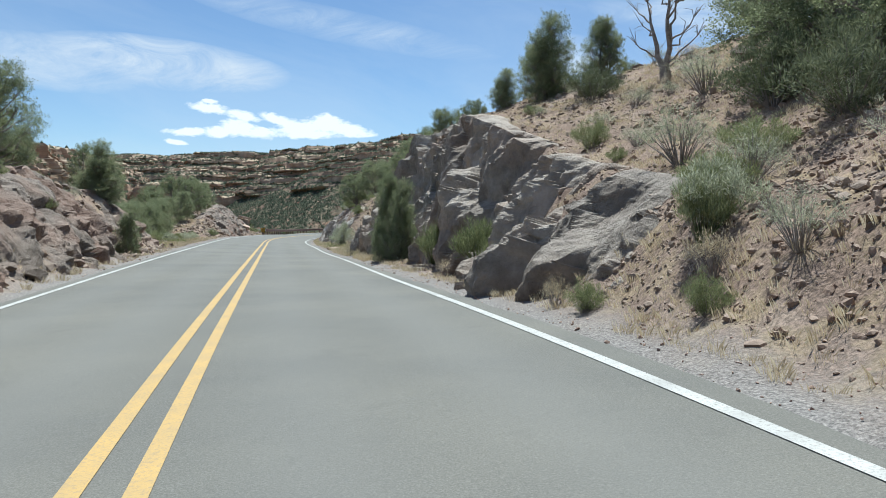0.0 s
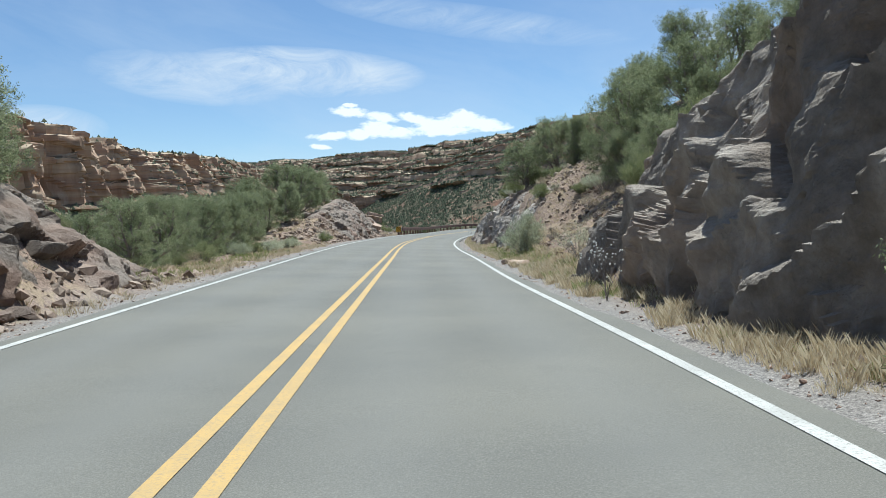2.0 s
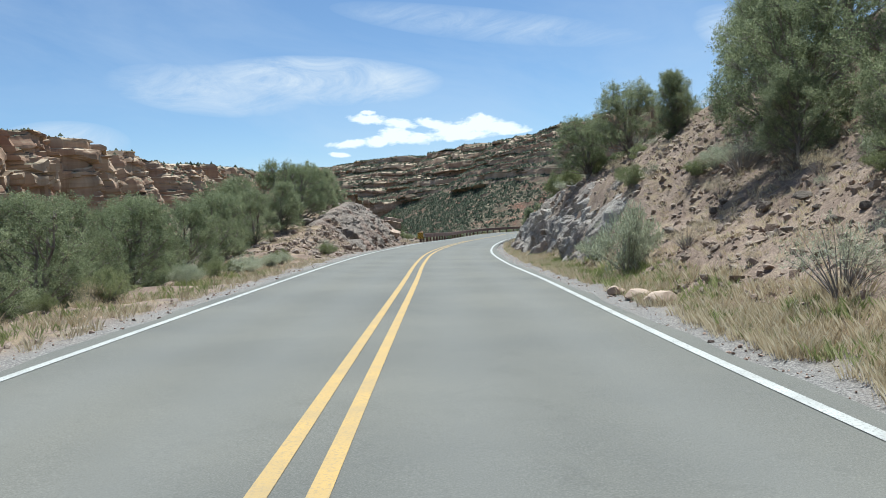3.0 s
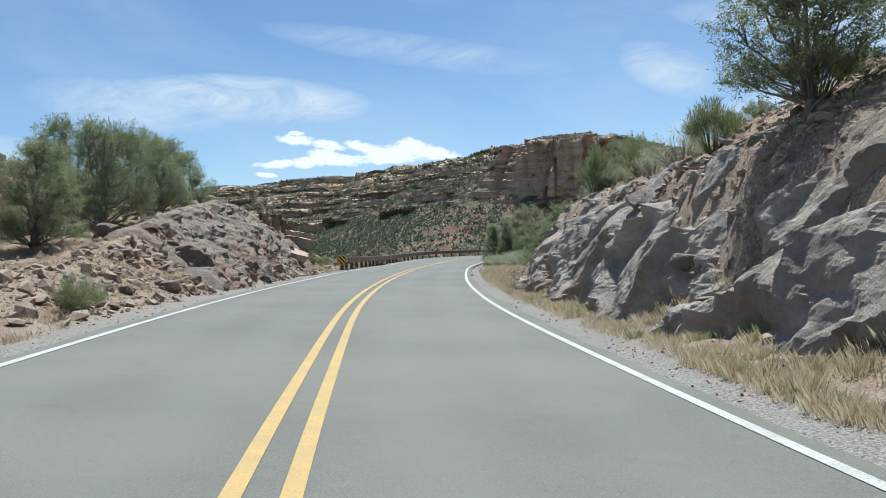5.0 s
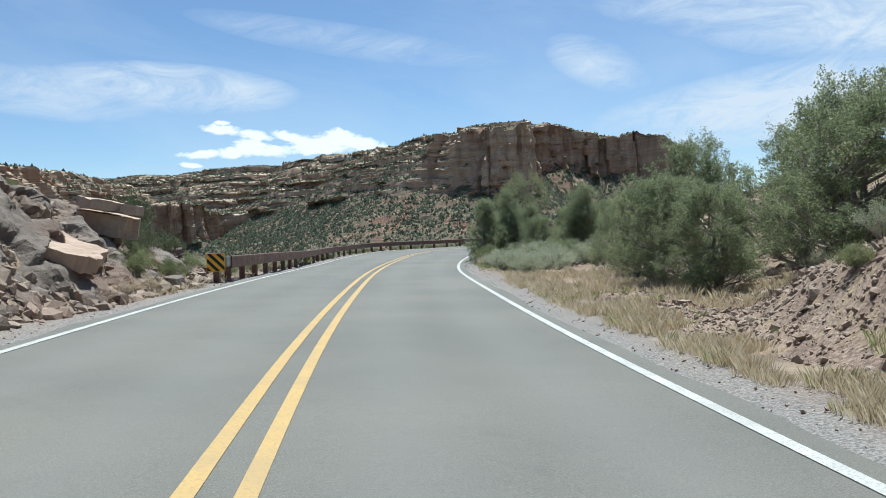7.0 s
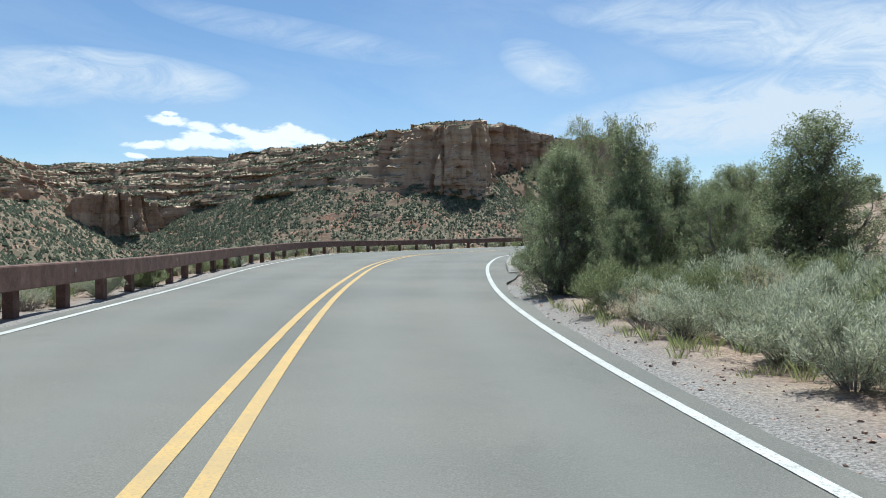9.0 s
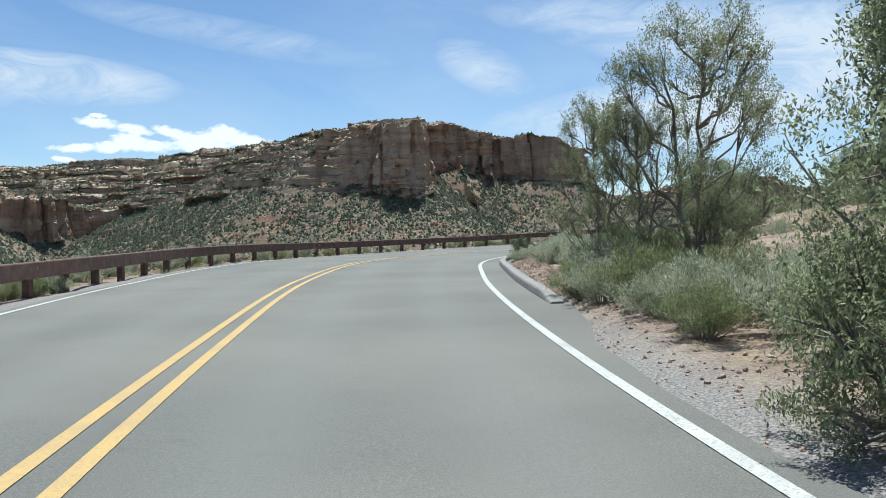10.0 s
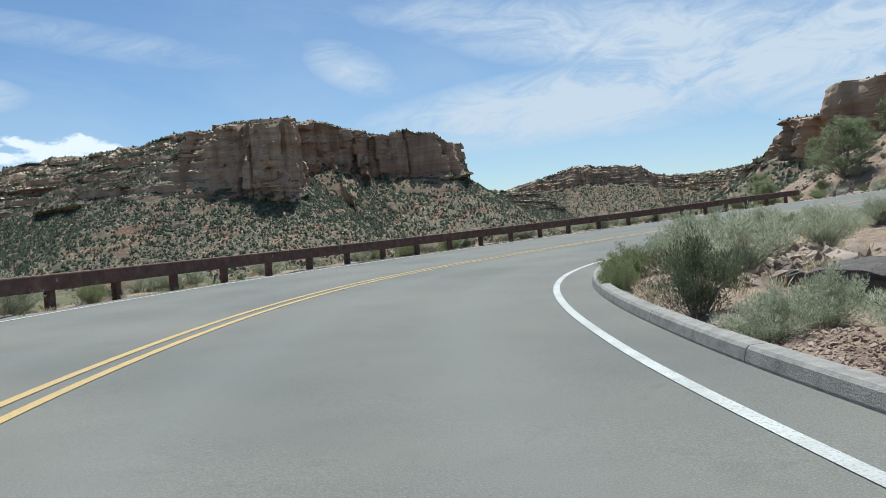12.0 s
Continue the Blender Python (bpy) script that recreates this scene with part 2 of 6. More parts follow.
# s, s, d, d, how many, kinds, heights
BUSH_PATCHES = [
    (42, 58, 5.2, 10, 26, ("twig", "green", "sage", "straw"), 0.25, 0.65), (84, 96, 5.6, 8.5, 12, ("green", "straw", "twig"), 0.25, 0.5),
    (108.5, 118.5, 4.5, 6.2, 24, ("sage", "sage", "green", "sage", "straw"), 0.55, 0.9), (109, 117, 6.2, 8.6, 16, ("sage", "sage", "green"), 0.7, 1.0), (6, 22, 6.2, 9.5, 22, ("twig", "straw", "twig", "green"), 0.25, 0.6), (60, 92, 7.0, 9.0, 16, ("straw", "twig", "green"), 0.25, 0.55),
    (5, 42, 8.0, 18, 34, ("twig", "green", "straw", "twig"), 0.3, 0.8), (44, 60, 6.5, 14, 22, ("twig", "straw", "green"), 0.25, 0.6), (66, 92, 8.0, 14, 16, ("green", "twig", "broom"), 0.3, 0.8),
    (96, 120, 9.0, 20, 26, ("twig", "green", "sage"), 0.3, 0.7), (126, 150, 8.5, 20, 30, ("sage", "green", "straw"), 0.3, 0.7), (150, 190, 9.0, 22, 40, ("sage", "green", "sage"), 0.4, 0.9),
    (106, 124, -5.4, -4.4, 46, ("sage", "green", "twig", "straw"), 0.3, 0.6), (122, 136, -6.2, -5.3, 34, ("sage", "green", "green", "straw"), 0.35, 0.65), (118, 200, -7.4, -6.1, 130, ("sage", "green", "sage", "straw"), 0.45, 0.85), (106, 118, -6.6, -5.2, 22, ("sage", "green", "straw"), 0.35, 0.6), (204, 226, -18, -5, 34, ("green", "sage", "twig"), 0.4, 1.1), (44, 68, -7.2, -5.8, 14, ("green", "straw", "sage"), 0.3, 0.6), (15, 42, -9.0, -6.0, 14, ("green", "twig"), 0.3, 0.6), (72, 100, -9.0, -6.8, 12, ("green", "twig"), 0.3, 0.5),
]
# s, s, d, d, tufts, height, bias
DRY_GRASS = [(28, 44, 3.7, 4.5, 1000, 0.28, 1.0), (42, 60, 4.8, 10, 900, 0.2, 1.0), (93, 104, 4.6, 8.0, 600, 0.26, 1.0), (2, 44, 3.85, 5.2, 1800, 0.18, 1.0), (36, 66, 3.8, 5.2, 2000, 0.3, 1.3), (58, 87, 3.9, 5.4, 3600, 0.22, 1.0), (87, 104, 3.85, 4.7, 1000, 0.22, 1.0), (3, 26, 6.0, 12, 3000, 0.15, 1.0), (8, 40, 9, 15, 2600, 0.2, 1.0), (60, 92, 6.6, 9, 500, 0.18, 1.0), (44, 60, 6, 12, 500, 0.2, 1.0), (10, 40, 8, 15, 700, 0.22, 1.0), (93, 108, 4.2, 8.5, 700, 0.32, 1.2), (86, 94, 3.9, 4.8, 420, 0.3, 1.0), (132, 160, 6.6, 10, 500, 0.25, 1.0), (150, 190, 5.8, 10, 400, 0.3, 1.0),
             (40, 70, -6.4, -3.9, 800, 0.28, 1.0), (12, 42, -5.2, -3.7, 400, 0.22, 1.0), (68, 84, -9, -4.2, 1600, 0.16, 1.0), (98, 110, -6.2, -3.9, 400, 0.3, 1.0), (70, 90, -10, -7, 500, 0.2, 1.0), (106, 200, -8.0, -5.3, 700, 0.25, 1.0)]
GREEN_GRASS = [(26, 40, 3.9, 5.6, 200, 0.22, 1.0), (36, 62, 3.85, 5.0, 900, 0.28, 1.0), (48, 100, 3.9, 5.2, 420, 0.26, 1.0), (106, 200, -7.6, -5.2, 700, 0.28, 1.0), (110, 118, 4.0, 5.0, 150, 0.3, 1.0), (40, 60, -6, -4.4, 250, 0.3, 1.0)]
RUBBLE = [(3, 10, 4.3, 8.0, 3200, 0.015, 0.07), (2, 44, 4.1, 6.0, 1200, 0.02, 0.10), (68, 78, 5.2, 6.6, 900, 0.02, 0.14), (43, 58, 4.6, 12, 1600, 0.02, 0.13), (56, 94, 4.6, 7.0, 900, 0.02, 0.15), (86, 98, 4.9, 9.0, 3600, 0.015, 0.065), (12, 44, -8.5, -4.0, 1500, 0.03, 0.24), (70, 110, -8.5, -4.0, 3200, 0.03, 0.24), (88, 106, -6.6, -4.1, 2200, 0.025, 0.2), (153, 160, 7.0, 9.6, 1500, 0.04, 0.18), (204, 228, -22, -5, 1200, 0.05, 0.4), (12, 42, -6.4, -4.2, 2200, 0.02, 0.16), (72, 106, -6.4, -4.2, 3000, 0.02, 0.16), (138, 156, 8.5, 13, 900, 0.04, 0.2), (110, 135, 7, 15, 600, 0.03, 0.12), (96, 108, 9, 14, 500, 0.03, 0.15)]
SLOPE_STONES = [(42, 60, 4.6, 11, 5200, 0.012, 0.12), (3, 30, 5.2, 9.5, 9000, 0.012, 0.075), (6, 44, 7.2, 15, 6000, 0.015, 0.11), (57, 92, 6.4, 9.5, 4500, 0.015, 0.12), (26, 44, 5.6, 8, 2600, 0.015, 0.12), (88, 104, -7.0, -4.2, 1500, 0.015, 0.12), (86.5, 96, 4.6, 8.5, 4200, 0.012, 0.06)]
GRAVEL_ROWS = [(0, 128, 3.45, 4.3, 3200, 0.010, 0.035), (146, 165, 5.65, 6.6, 8000, 0.010, 0.034), (128, 147, 5.1, 6.4, 9000, 0.010, 0.034), (130, 160, 4.75, 5.3, 1500, 0.006, 0.014), (20, 108, -4.4, -3.45, 2200, 0.010, 0.04), (118, 132, 4.1, 5.2, 700, 0.010, 0.035), (128, 160, 5.0, 5.45, 900, 0.008, 0.02)]
BOULDER_PATCHES = [
    (12, 42, -5.6, -4.1, 40, 0.12, 0.38, "brown", "angular brown-grey boulder on the road bank"), (14, 42, -8.0, -5.4, 24, 0.18, 0.42, "brown", "angular brown-grey boulder on the road bank"),
    (72, 104, -5.8, -4.2, 26, 0.12, 0.45, "brown", "angular brown-grey boulder on the road bank"), (76, 102, -7.6, -5.4, 14, 0.2, 0.5, "brown", "angular brown-grey boulder on the road bank"),
    (4, 40, 4.3, 5.2, 12, 0.12, 0.4, "grey", "dark grey fallen rock at the foot of the cut"), (60, 85, 5.0, 6.0, 16, 0.12, 0.45, "grey", "dark grey fallen rock at the foot of the cut"),
    (138.5, 146.5, 7.9, 11.5, 62, 0.16, 0.5, "black", "dark volcanic boulder in a heap of rubble"), (147, 154, 7.6, 11, 26, 0.12, 0.4, "black", "dark volcanic boulder in a heap of rubble"), (44, 56, 4.5, 9, 14, 0.1, 0.3, "brown", "half-buried stone on the slope"), (8, 42, 8, 14, 18, 0.12, 0.35, "brown", "half-buried stone on the slope"),
]

# x, y, height, kind, width: trees on the slope past the end of the guardrail
FAR_TREES = [(32.0, 193.0, 4.8, "juniper", 1.1), (27.6, 196.4, 3.0, "cone", 1.0), (30.0, 200.0, 2.8, "juniper", 1.0), (26.0, 199.0, 2.2, "juniper", 1.1), (36.5, 196.0, 3.2, "juniper", 1.0), (38.0, 203.0, 3.0, "juniper", 1.0), (33.0, 205.0, 3.0, "juniper", 1.0), (41.0, 197.0, 3.0, "juniper", 1.0)]
# ---- world, sun ----
SUN_AZ, SUN_EL = radians(10.0), radians(68.0)   # azimuth from +y towards +x
sun_way = Vector((math.sin(SUN_AZ) * math.cos(SUN_EL), math.cos(SUN_AZ) * math.cos(SUN_EL), math.sin(SUN_EL)))
sun = new("sun", bpy.data.lights.new("sun", "SUN"))
sun.data.energy, sun.data.angle, sun.data.color = 4.4, radians(0.55), (1.0, 0.95, 0.87)
sun.matrix_world = look(sun_way * 50, (0, 0, 0))


def node(tree, kind, x=0, **values):
    n = tree.nodes.new(kind)
    for key, value in values.items():
        n.inputs[key.replace("_", " ")].default_value = value
    return n


def ramp(tree, stops):
    n = tree.nodes.new("ShaderNodeValToRGB")
    e = n.color_ramp.elements
    while len(e) < len(stops):
        e.new(0.5)
    for el, (at, col) in zip(e, stops):
        el.position, el.color = at, (*col, 1) if len(col) == 3 else col
    return n


def mathn(tree, op, a, b=None, clamp=False):
    n = tree.nodes.new("ShaderNodeMath")
    n.operation, n.use_clamp = op, clamp
    for i, v in enumerate((a, b)):
        if v is None:
            continue
        if isinstance(v, (int, float)):
            n.inputs[i].default_value = v
        else:
            tree.links.new(v, n.inputs[i])
    return n.outputs[0]


def mixc(tree, fac, a, b, mode="MIX"):
    n = tree.nodes.new("ShaderNodeMix")
    n.data_type, n.blend_type = "RGBA", mode
    for i, v in ((0, fac), (6, a), (7, b)):
        if isinstance(v, (int, float)):
            n.inputs[i].default_value = v
        elif isinstance(v, tuple):
            n.inputs[i].default_value = (*v, 1)
        else:
            tree.links.new(v, n.inputs[i])
    return n.outputs[2]


def make_sky():
    w = bpy.data.worlds.new("sky")
    scene.world = w
    w.use_nodes = True
    t = w.node_tree
    t.nodes.clear()
    sky = t.nodes.new("ShaderNodeTexSky")
    sky.sky_type, sky.sun_disc = "NISHITA", False
    sky.sun_elevation, sky.sun_rotation = SUN_EL, SUN_AZ
    sky.altitude, sky.air_density, sky.dust_density, sky.ozone_density = 1600, 1.0, 0.6, 1.6
    co = t.nodes.new("ShaderNodeTexCoord")
    sep = t.nodes.new("ShaderNodeSeparateXYZ")
    t.links.new(co.outputs["Generated"], sep.inputs[0])
    X, Y, Z = sep.outputs
    az = mathn(t, "ARCTAN2", X, Y)
    el = mathn(t, "ARCSINE", Z)

    def plane(sx, sy, off, turn=0.0):
        c = t.nodes.new("ShaderNodeCombineXYZ")
        ca, sa = math.cos(turn), math.sin(turn)
        a = mathn(t, "ADD", mathn(t, "MULTIPLY", az, ca * sx), mathn(t, "MULTIPLY", el, sa * sx))
        b = mathn(t, "ADD", mathn(t, "MULTIPLY", az, -sa * sy), mathn(t, "MULTIPLY", el, ca * sy))
        t.links.new(mathn(t, "ADD", a, off), c.inputs[0])
        t.links.new(b, c.inputs[1])
        return c.outputs[0]

    def noise_of(vec, scale, detail, rough=0.55, warp=0.0):
        n = node(t, "ShaderNodeTexNoise", Scale=scale, Detail=detail, Roughness=rough, Distortion=warp)
        t.links.new(vec, n.inputs["Vector"])
        return n.outputs["Fac"]

    def blob(a0, e0, wa, we, turn=0.0):
        """1 at the middle of an ellipse of the sky, 0 at its edge and beyond."""
        da, de = mathn(t, "SUBTRACT", az, a0), mathn(t, "SUBTRACT", el, e0)
        ca, sa = math.cos(turn), math.sin(turn)
        p = mathn(t, "ADD", mathn(t, "MULTIPLY", da, ca / wa), mathn(t, "MULTIPLY", de, sa / wa))
        q = mathn(t, "ADD", mathn(t, "MULTIPLY", da, -sa / we), mathn(t, "MULTIPLY", de, ca / we))
        r = mathn(t, "SQRT", mathn(t, "ADD", mathn(t, "MULTIPLY", p, p), mathn(t, "MULTIPLY", q, q)))
        return mathn(t, "SUBTRACT", 1.0, r, True)

    # thin high cloud, drawn out in streaks
    streak = noise_of(plane(1.0, 3.2, 3.0, -0.22), 2.6, 7, 0.62, 0.5)
    broad = noise_of(plane(1.0, 2.0, 9.0, -0.1), 1.3, 4, 0.5)
    r1 = ramp(t, [(0.46, (0, 0, 0)), (0.78, (1, 1, 1))])
    t.links.new(mathn(t, "ADD", mathn(t, "MULTIPLY", streak, 0.62), mathn(t, "MULTIPLY", broad, 0.42)), r1.inputs[0])
    thin = mathn(t, "MULTIPLY", r1.outputs[0], 0.4)
    # the long soft cloud and the broad bank of cirrus
    wisp = None
    for a0, e0, wa, we, turn, amount in SOFT_CLOUDS:
        m = mathn(t, "MULTIPLY", mathn(t, "POWER", blob(a0, e0, wa, we, turn), 0.55), amount)
        wisp = m if wisp is None else mathn(t, "MAXIMUM", wisp, m)
    fine = noise_of(plane(1.0, 2.8, 1.0, 0.10), 10.0, 10, 0.7, 1.1)
    wisp = mathn(t, "MULTIPLY", wisp, mathn(t, "ADD", mathn(t, "MULTIPLY", fine, 4.2), -0.95), True)
    # heaped clouds
    heap = None
    for a0, e0, wa, we, turn in HEAPED_CLOUDS:
        m = blob(a0, e0, wa, we, turn)
        heap = m if heap is None else mathn(t, "MAXIMUM", heap, m)
    lump = noise_of(plane(1.0, 1.9, 5.0), 46.0, 9, 0.66, 0.4)
    r2 = ramp(t, [(0.44, (0, 0, 0)), (0.60, (1, 1, 1))])
    t.links.new(mathn(t, "ADD", mathn(t, "MULTIPLY", heap, 0.42), mathn(t, "MULTIPLY", lump, 0.80)), r2.inputs[0])
    r2b = ramp(t, [(0.02, (0, 0, 0)), (0.14, (1, 1, 1))])
    t.links.new(heap, r2b.inputs[0])
    heaped = mathn(t, "MULTIPLY", r2.outputs[0], r2b.outputs[0])
    up = ramp(t, [(0.0, (0, 0, 0)), (0.06, (1, 1, 1))])
    t.links.new(Z, up.inputs[0])
    soft = mathn(t, "MULTIPLY", mathn(t, "MAXIMUM", thin, wisp), up.outputs[0])
    col = mixc(t, soft, sky.outputs[0], (6.6, 7.0, 7.6))
    col = mixc(t, heaped, col, (9.4, 9.5, 9.7))
    bg = node(t, "ShaderNodeBackground", Strength=0.067)
    t.links.new(col, bg.inputs["Color"])
    out = t.nodes.new("ShaderNodeOutputWorld")
    t.links.new(bg.outputs[0], out.inputs["Surface"])


make_sky()


# ---- materials ----
def material(name, colour, rough=0.9, bump=0.0, bump_scale=30.0, spec=0.2, metal=0.0, translucent=0.0):
    """colour: a function of the node tree that returns a colour socket, or a plain colour."""
    m = bpy.data.materials.new(name)
    m.use_nodes = True
    t = m.node_tree
    b = t.nodes["Principled BSDF"]
    b.inputs["Roughness"].default_value, b.inputs["Metallic"].default_value = rough, metal
    b.inputs["Specular IOR Level"].default_value = spec
    c = colour(t) if callable(colour) else None
    if c is None:
        b.inputs["Base Color"].default_value = (*colour, 1)
    else:
        t.links.new(c, b.inputs["Base Color"])
    if bump:
        n = coords_noise(t, bump_scale, 6, 0.65)
        bm_ = node(t, "ShaderNodeBump", Strength=bump, Distance=0.05)
        t.links.new(n, bm_.inputs["Height"])
        t.links.new(bm_.outputs[0], b.inputs["Normal"])
    if translucent:
        tr = t.nodes.new("ShaderNodeBsdfTranslucent")
        if c is None:
            tr.inputs[0].default_value = (*colour, 1)
        else:
            t.links.new(c, tr.inputs[0])
        mx = t.nodes.new("ShaderNodeMixShader")
        mx.inputs[0].default_value = translucent
        t.links.new(b.outputs[0], mx.inputs[1])
        t.links.new(tr.outputs[0], mx.inputs[2])
        t.links.new(mx.outputs[0], t.nodes["Material Output"].inputs[0])
    return m


def position(t):
    return t.nodes.new("ShaderNodeNewGeometry").outputs["Position"]


def coords_noise(t, scale, detail=4, rough=0.55, warp=0.0, stretch=None, local=False):
    n = node(t, "ShaderNodeTexNoise", Scale=scale, Detail=detail, Roughness=rough, Distortion=warp)
    src = t.nodes.new("ShaderNodeTexCoord").outputs["Object"] if local else position(t)
    if stretch:
        mp = t.nodes.new("ShaderNodeMapping")
        mp.inputs["Scale"].default_value = stretch
        t.links.new(src, mp.inputs[0])
        src = mp.outputs[0]
    t.links.new(src, n.inputs["Vector"])
    return n.outputs["Fac"]


def attribute(t, name):
    a = t.nodes.new("ShaderNodeAttribute")
    a.attribute_name = name
    return a.outputs["Fac"]


def steepness(t):
    s = t.nodes.new("ShaderNodeSeparateXYZ")
    t.links.new(t.nodes.new("ShaderNodeNewGeometry").outputs["Normal"], s.inputs[0])
    return s.outputs[2]


def ramped(t, fac, *stops):
    r = ramp(t, stops)
    t.links.new(fac, r.inputs[0])
    return r.outputs[0]


def asphalt_colour(t):
    grain = ramped(t, coords_noise(t, 90, 3, 0.7), (0.3, (0.112, 0.108, 0.094)), (0.55, (0.158, 0.153, 0.134)), (0.75, (0.235, 0.226, 0.197)))
    worn = ramped(t, coords_noise(t, 0.35, 4, 0.55), (0.35, (0.86, 0.87, 0.88)), (0.65, (1.1, 1.09, 1.06)))
    c = mixc(t, 1.0, grain, worn, "MULTIPLY")
    seal = ramped(t, coords_noise(t, 1.4, 5, 0.6, 0.8), (0.60, (1, 1, 1)), (0.66, (0.9, 0.9, 0.9)))
    c = mixc(t, 0.7, c, seal, "MULTIPLY")
    track = attribute(t, "wheel")
    return mixc(t, mathn(t, "MULTIPLY", track, 0.35), c, (0.182, 0.180, 0.166))


def paint_colour(base, dirt):
    def f(t):
        worn = ramped(t, coords_noise(t, 45, 4, 0.7), (0.36, dirt), (0.5, base))
        return mixc(t, ramped(t, coords_noise(t, 2.5, 3), (0.35, (0.1, 0.1, 0.1)), (0.7, (0.6, 0.6, 0.6))), worn, dirt)
    return f


def dirt_colour(t):
    a = ramped(t, coords_noise(t, 1.1, 6, 0.65), (0.3, (0.16, 0.115, 0.088)), (0.5, (0.25, 0.186, 0.145)), (0.7, (0.335, 0.265, 0.208)))
    peb = ramped(t, coords_noise(t, 26, 3, 0.6), (0.4, (0.5, 0.49, 0.48)), (0.6, (1.25, 1.22, 1.2)))
    c = mixc(t, 0.8, a, peb, "MULTIPLY")
    straw = ramped(t, coords_noise(t, 2.3, 5, 0.6, 0.5), (0.5, (0, 0, 0)), (0.62, (1, 1, 1)))
    c = mixc(t, mathn(t, "MULTIPLY", straw, 0.4), c, (0.36, 0.285, 0.165))
    grav = ramped(t, coords_noise(t, 40, 3, 0.7), (0.35, (0.11, 0.105, 0.10)), (0.5, (0.22, 0.205, 0.19)), (0.68, (0.36, 0.335, 0.31)))
    c = mixc(t, attribute(t, "gravel"), c, grav)
    green = ramped(t, coords_noise(t, 0.06, 5, 0.6), (0.4, (0.16, 0.13, 0.09)), (0.6, (0.1, 0.105, 0.06)))
    return mixc(t, attribute(t, "far"), c, green)


def rock_colour(dark, mid, light, red, stained=0.45, varnish=0.85):
    def f(t):
        a = ramped(t, coords_noise(t, 2.2, 8, 0.68), (0.3, dark), (0.5, mid), (0.72, light))
        stain = ramped(t, coords_noise(t, 0.55, 4, 0.5), (0.47, (0, 0, 0)), (0.62, (1, 1, 1)))
        c = mixc(t, mathn(t, "MULTIPLY", stain, stained), a, red)
        isl = t.nodes.new("ShaderNodeNewGeometry").outputs["Random Per Island"]
        c = mixc(t, 0.35, c, ramped(t, isl, (0, (0.65, 0.64, 0.63)), (1, (1.25, 1.22, 1.2))), "MULTIPLY")
        # dark varnish on the old faces, paler stone where they have broken
        fresh = mathn(t, "ADD", attribute(t, "broken"), mathn(t, "MULTIPLY", coords_noise(t, 1.6, 5, 0.7), 0.9))
        c = mixc(t, 0.8, c, ramped(t, fresh, (0.6, (varnish, varnish * 0.94, varnish * 0.87)), (1.35, (1.12, 1.09, 1.05))), "MULTIPLY")
        # upward faces paler: dust, and the look of sunlit ledges painted in
        pale_top = ramped(t, steepness(t), (0.55, (0, 0, 0)), (0.9, (1, 1, 1)))
        return mixc(t, mathn(t, "MULTIPLY", pale_top, 0.35), c, tuple(0.75 * p + 0.25 * q for p, q in zip(light, red)))
    return f


def cliff_colour(t):
    sep = t.nodes.new("ShaderNodeSeparateXYZ")
    t.links.new(position(t), sep.inputs[0])
    bands = coords_noise(t, 1.0, 5, 0.6, 0.0, (0.004, 0.004, 0.11))
    a = ramped(t, bands, (0.3, (0.30, 0.185, 0.13)), (0.45, (0.36, 0.24, 0.168)), (0.58, (0.44, 0.33, 0.24)), (0.72, (0.34, 0.21, 0.148)))
    streak = coords_noise(t, 1.0, 5, 0.6, 0.3, (0.09, 0.09, 0.012))
    a = mixc(t, 0.75, a, ramped(t, streak, (0.35, (0.62, 0.58, 0.55)), (0.6, (1.1, 1.08, 1.06))), "MULTIPLY")
    soil = ramped(t, coords_noise(t, 0.05, 6, 0.65), (0.35, (0.135, 0.113, 0.083)), (0.50, (0.18, 0.145, 0.108)), (0.60, (0.22, 0.135, 0.102)), (0.68, (0.25, 0.115, 0.082)))
    rocks = ramped(t, coords_noise(t, 0.45, 4, 0.6), (0.54, (0.85, 0.84, 0.82)), (0.62, (2.4, 2.3, 2.15)))
    soil = mixc(t, 0.8, soil, rocks, "MULTIPLY")
    brush = ramped(t, coords_noise(t, 0.16, 5, 0.65), (0.42, (0, 0, 0)), (0.50, (1, 1, 1)))
    soil = mixc(t, mathn(t, "MULTIPLY", brush, 0.35), soil, (0.10, 0.112, 0.07))
    ledge = ramped(t, coords_noise(t, 1.0, 6, 0.62, 0.0, (0.006, 0.006, 0.16)), (0.47, (0, 0, 0)), (0.51, (1, 1, 1)))
    ledge = mathn(t, "MULTIPLY", ledge, ramped(t, sep.outputs[2], (0.0, (0, 0, 0)), (1.0, (1, 1, 1))))
    ledge = mathn(t, "MULTIPLY", ledge, ramped(t, coords_noise(t, 0.03, 5, 0.6), (0.38, (0, 0, 0)), (0.48, (1, 1, 1))))
    soil = mixc(t, mathn(t, "MULTIPLY", ledge, attribute(t, "ledges")), soil, (0.52, 0.41, 0.295))
    flat = ramped(t, steepness(t), (0.5, (0, 0, 0)), (0.72, (1, 1, 1)))
    return mixc(t, flat, a, soil)


def leaf_colour(a, b, c):
    def f(t):
        isl = t.nodes.new("ShaderNodeNewGeometry").outputs["Random Per Island"]
        k = ramped(t, isl, (0.0, a), (0.55, b), (1.0, c))
        o = t.nodes.new("ShaderNodeObjectInfo").outputs["Random"]
        return mixc(t, 0.6, k, ramped(t, o, (0, (0.75, 0.78, 0.72)), (1, (1.2, 1.18, 1.2))), "MULTIPLY")
    return f


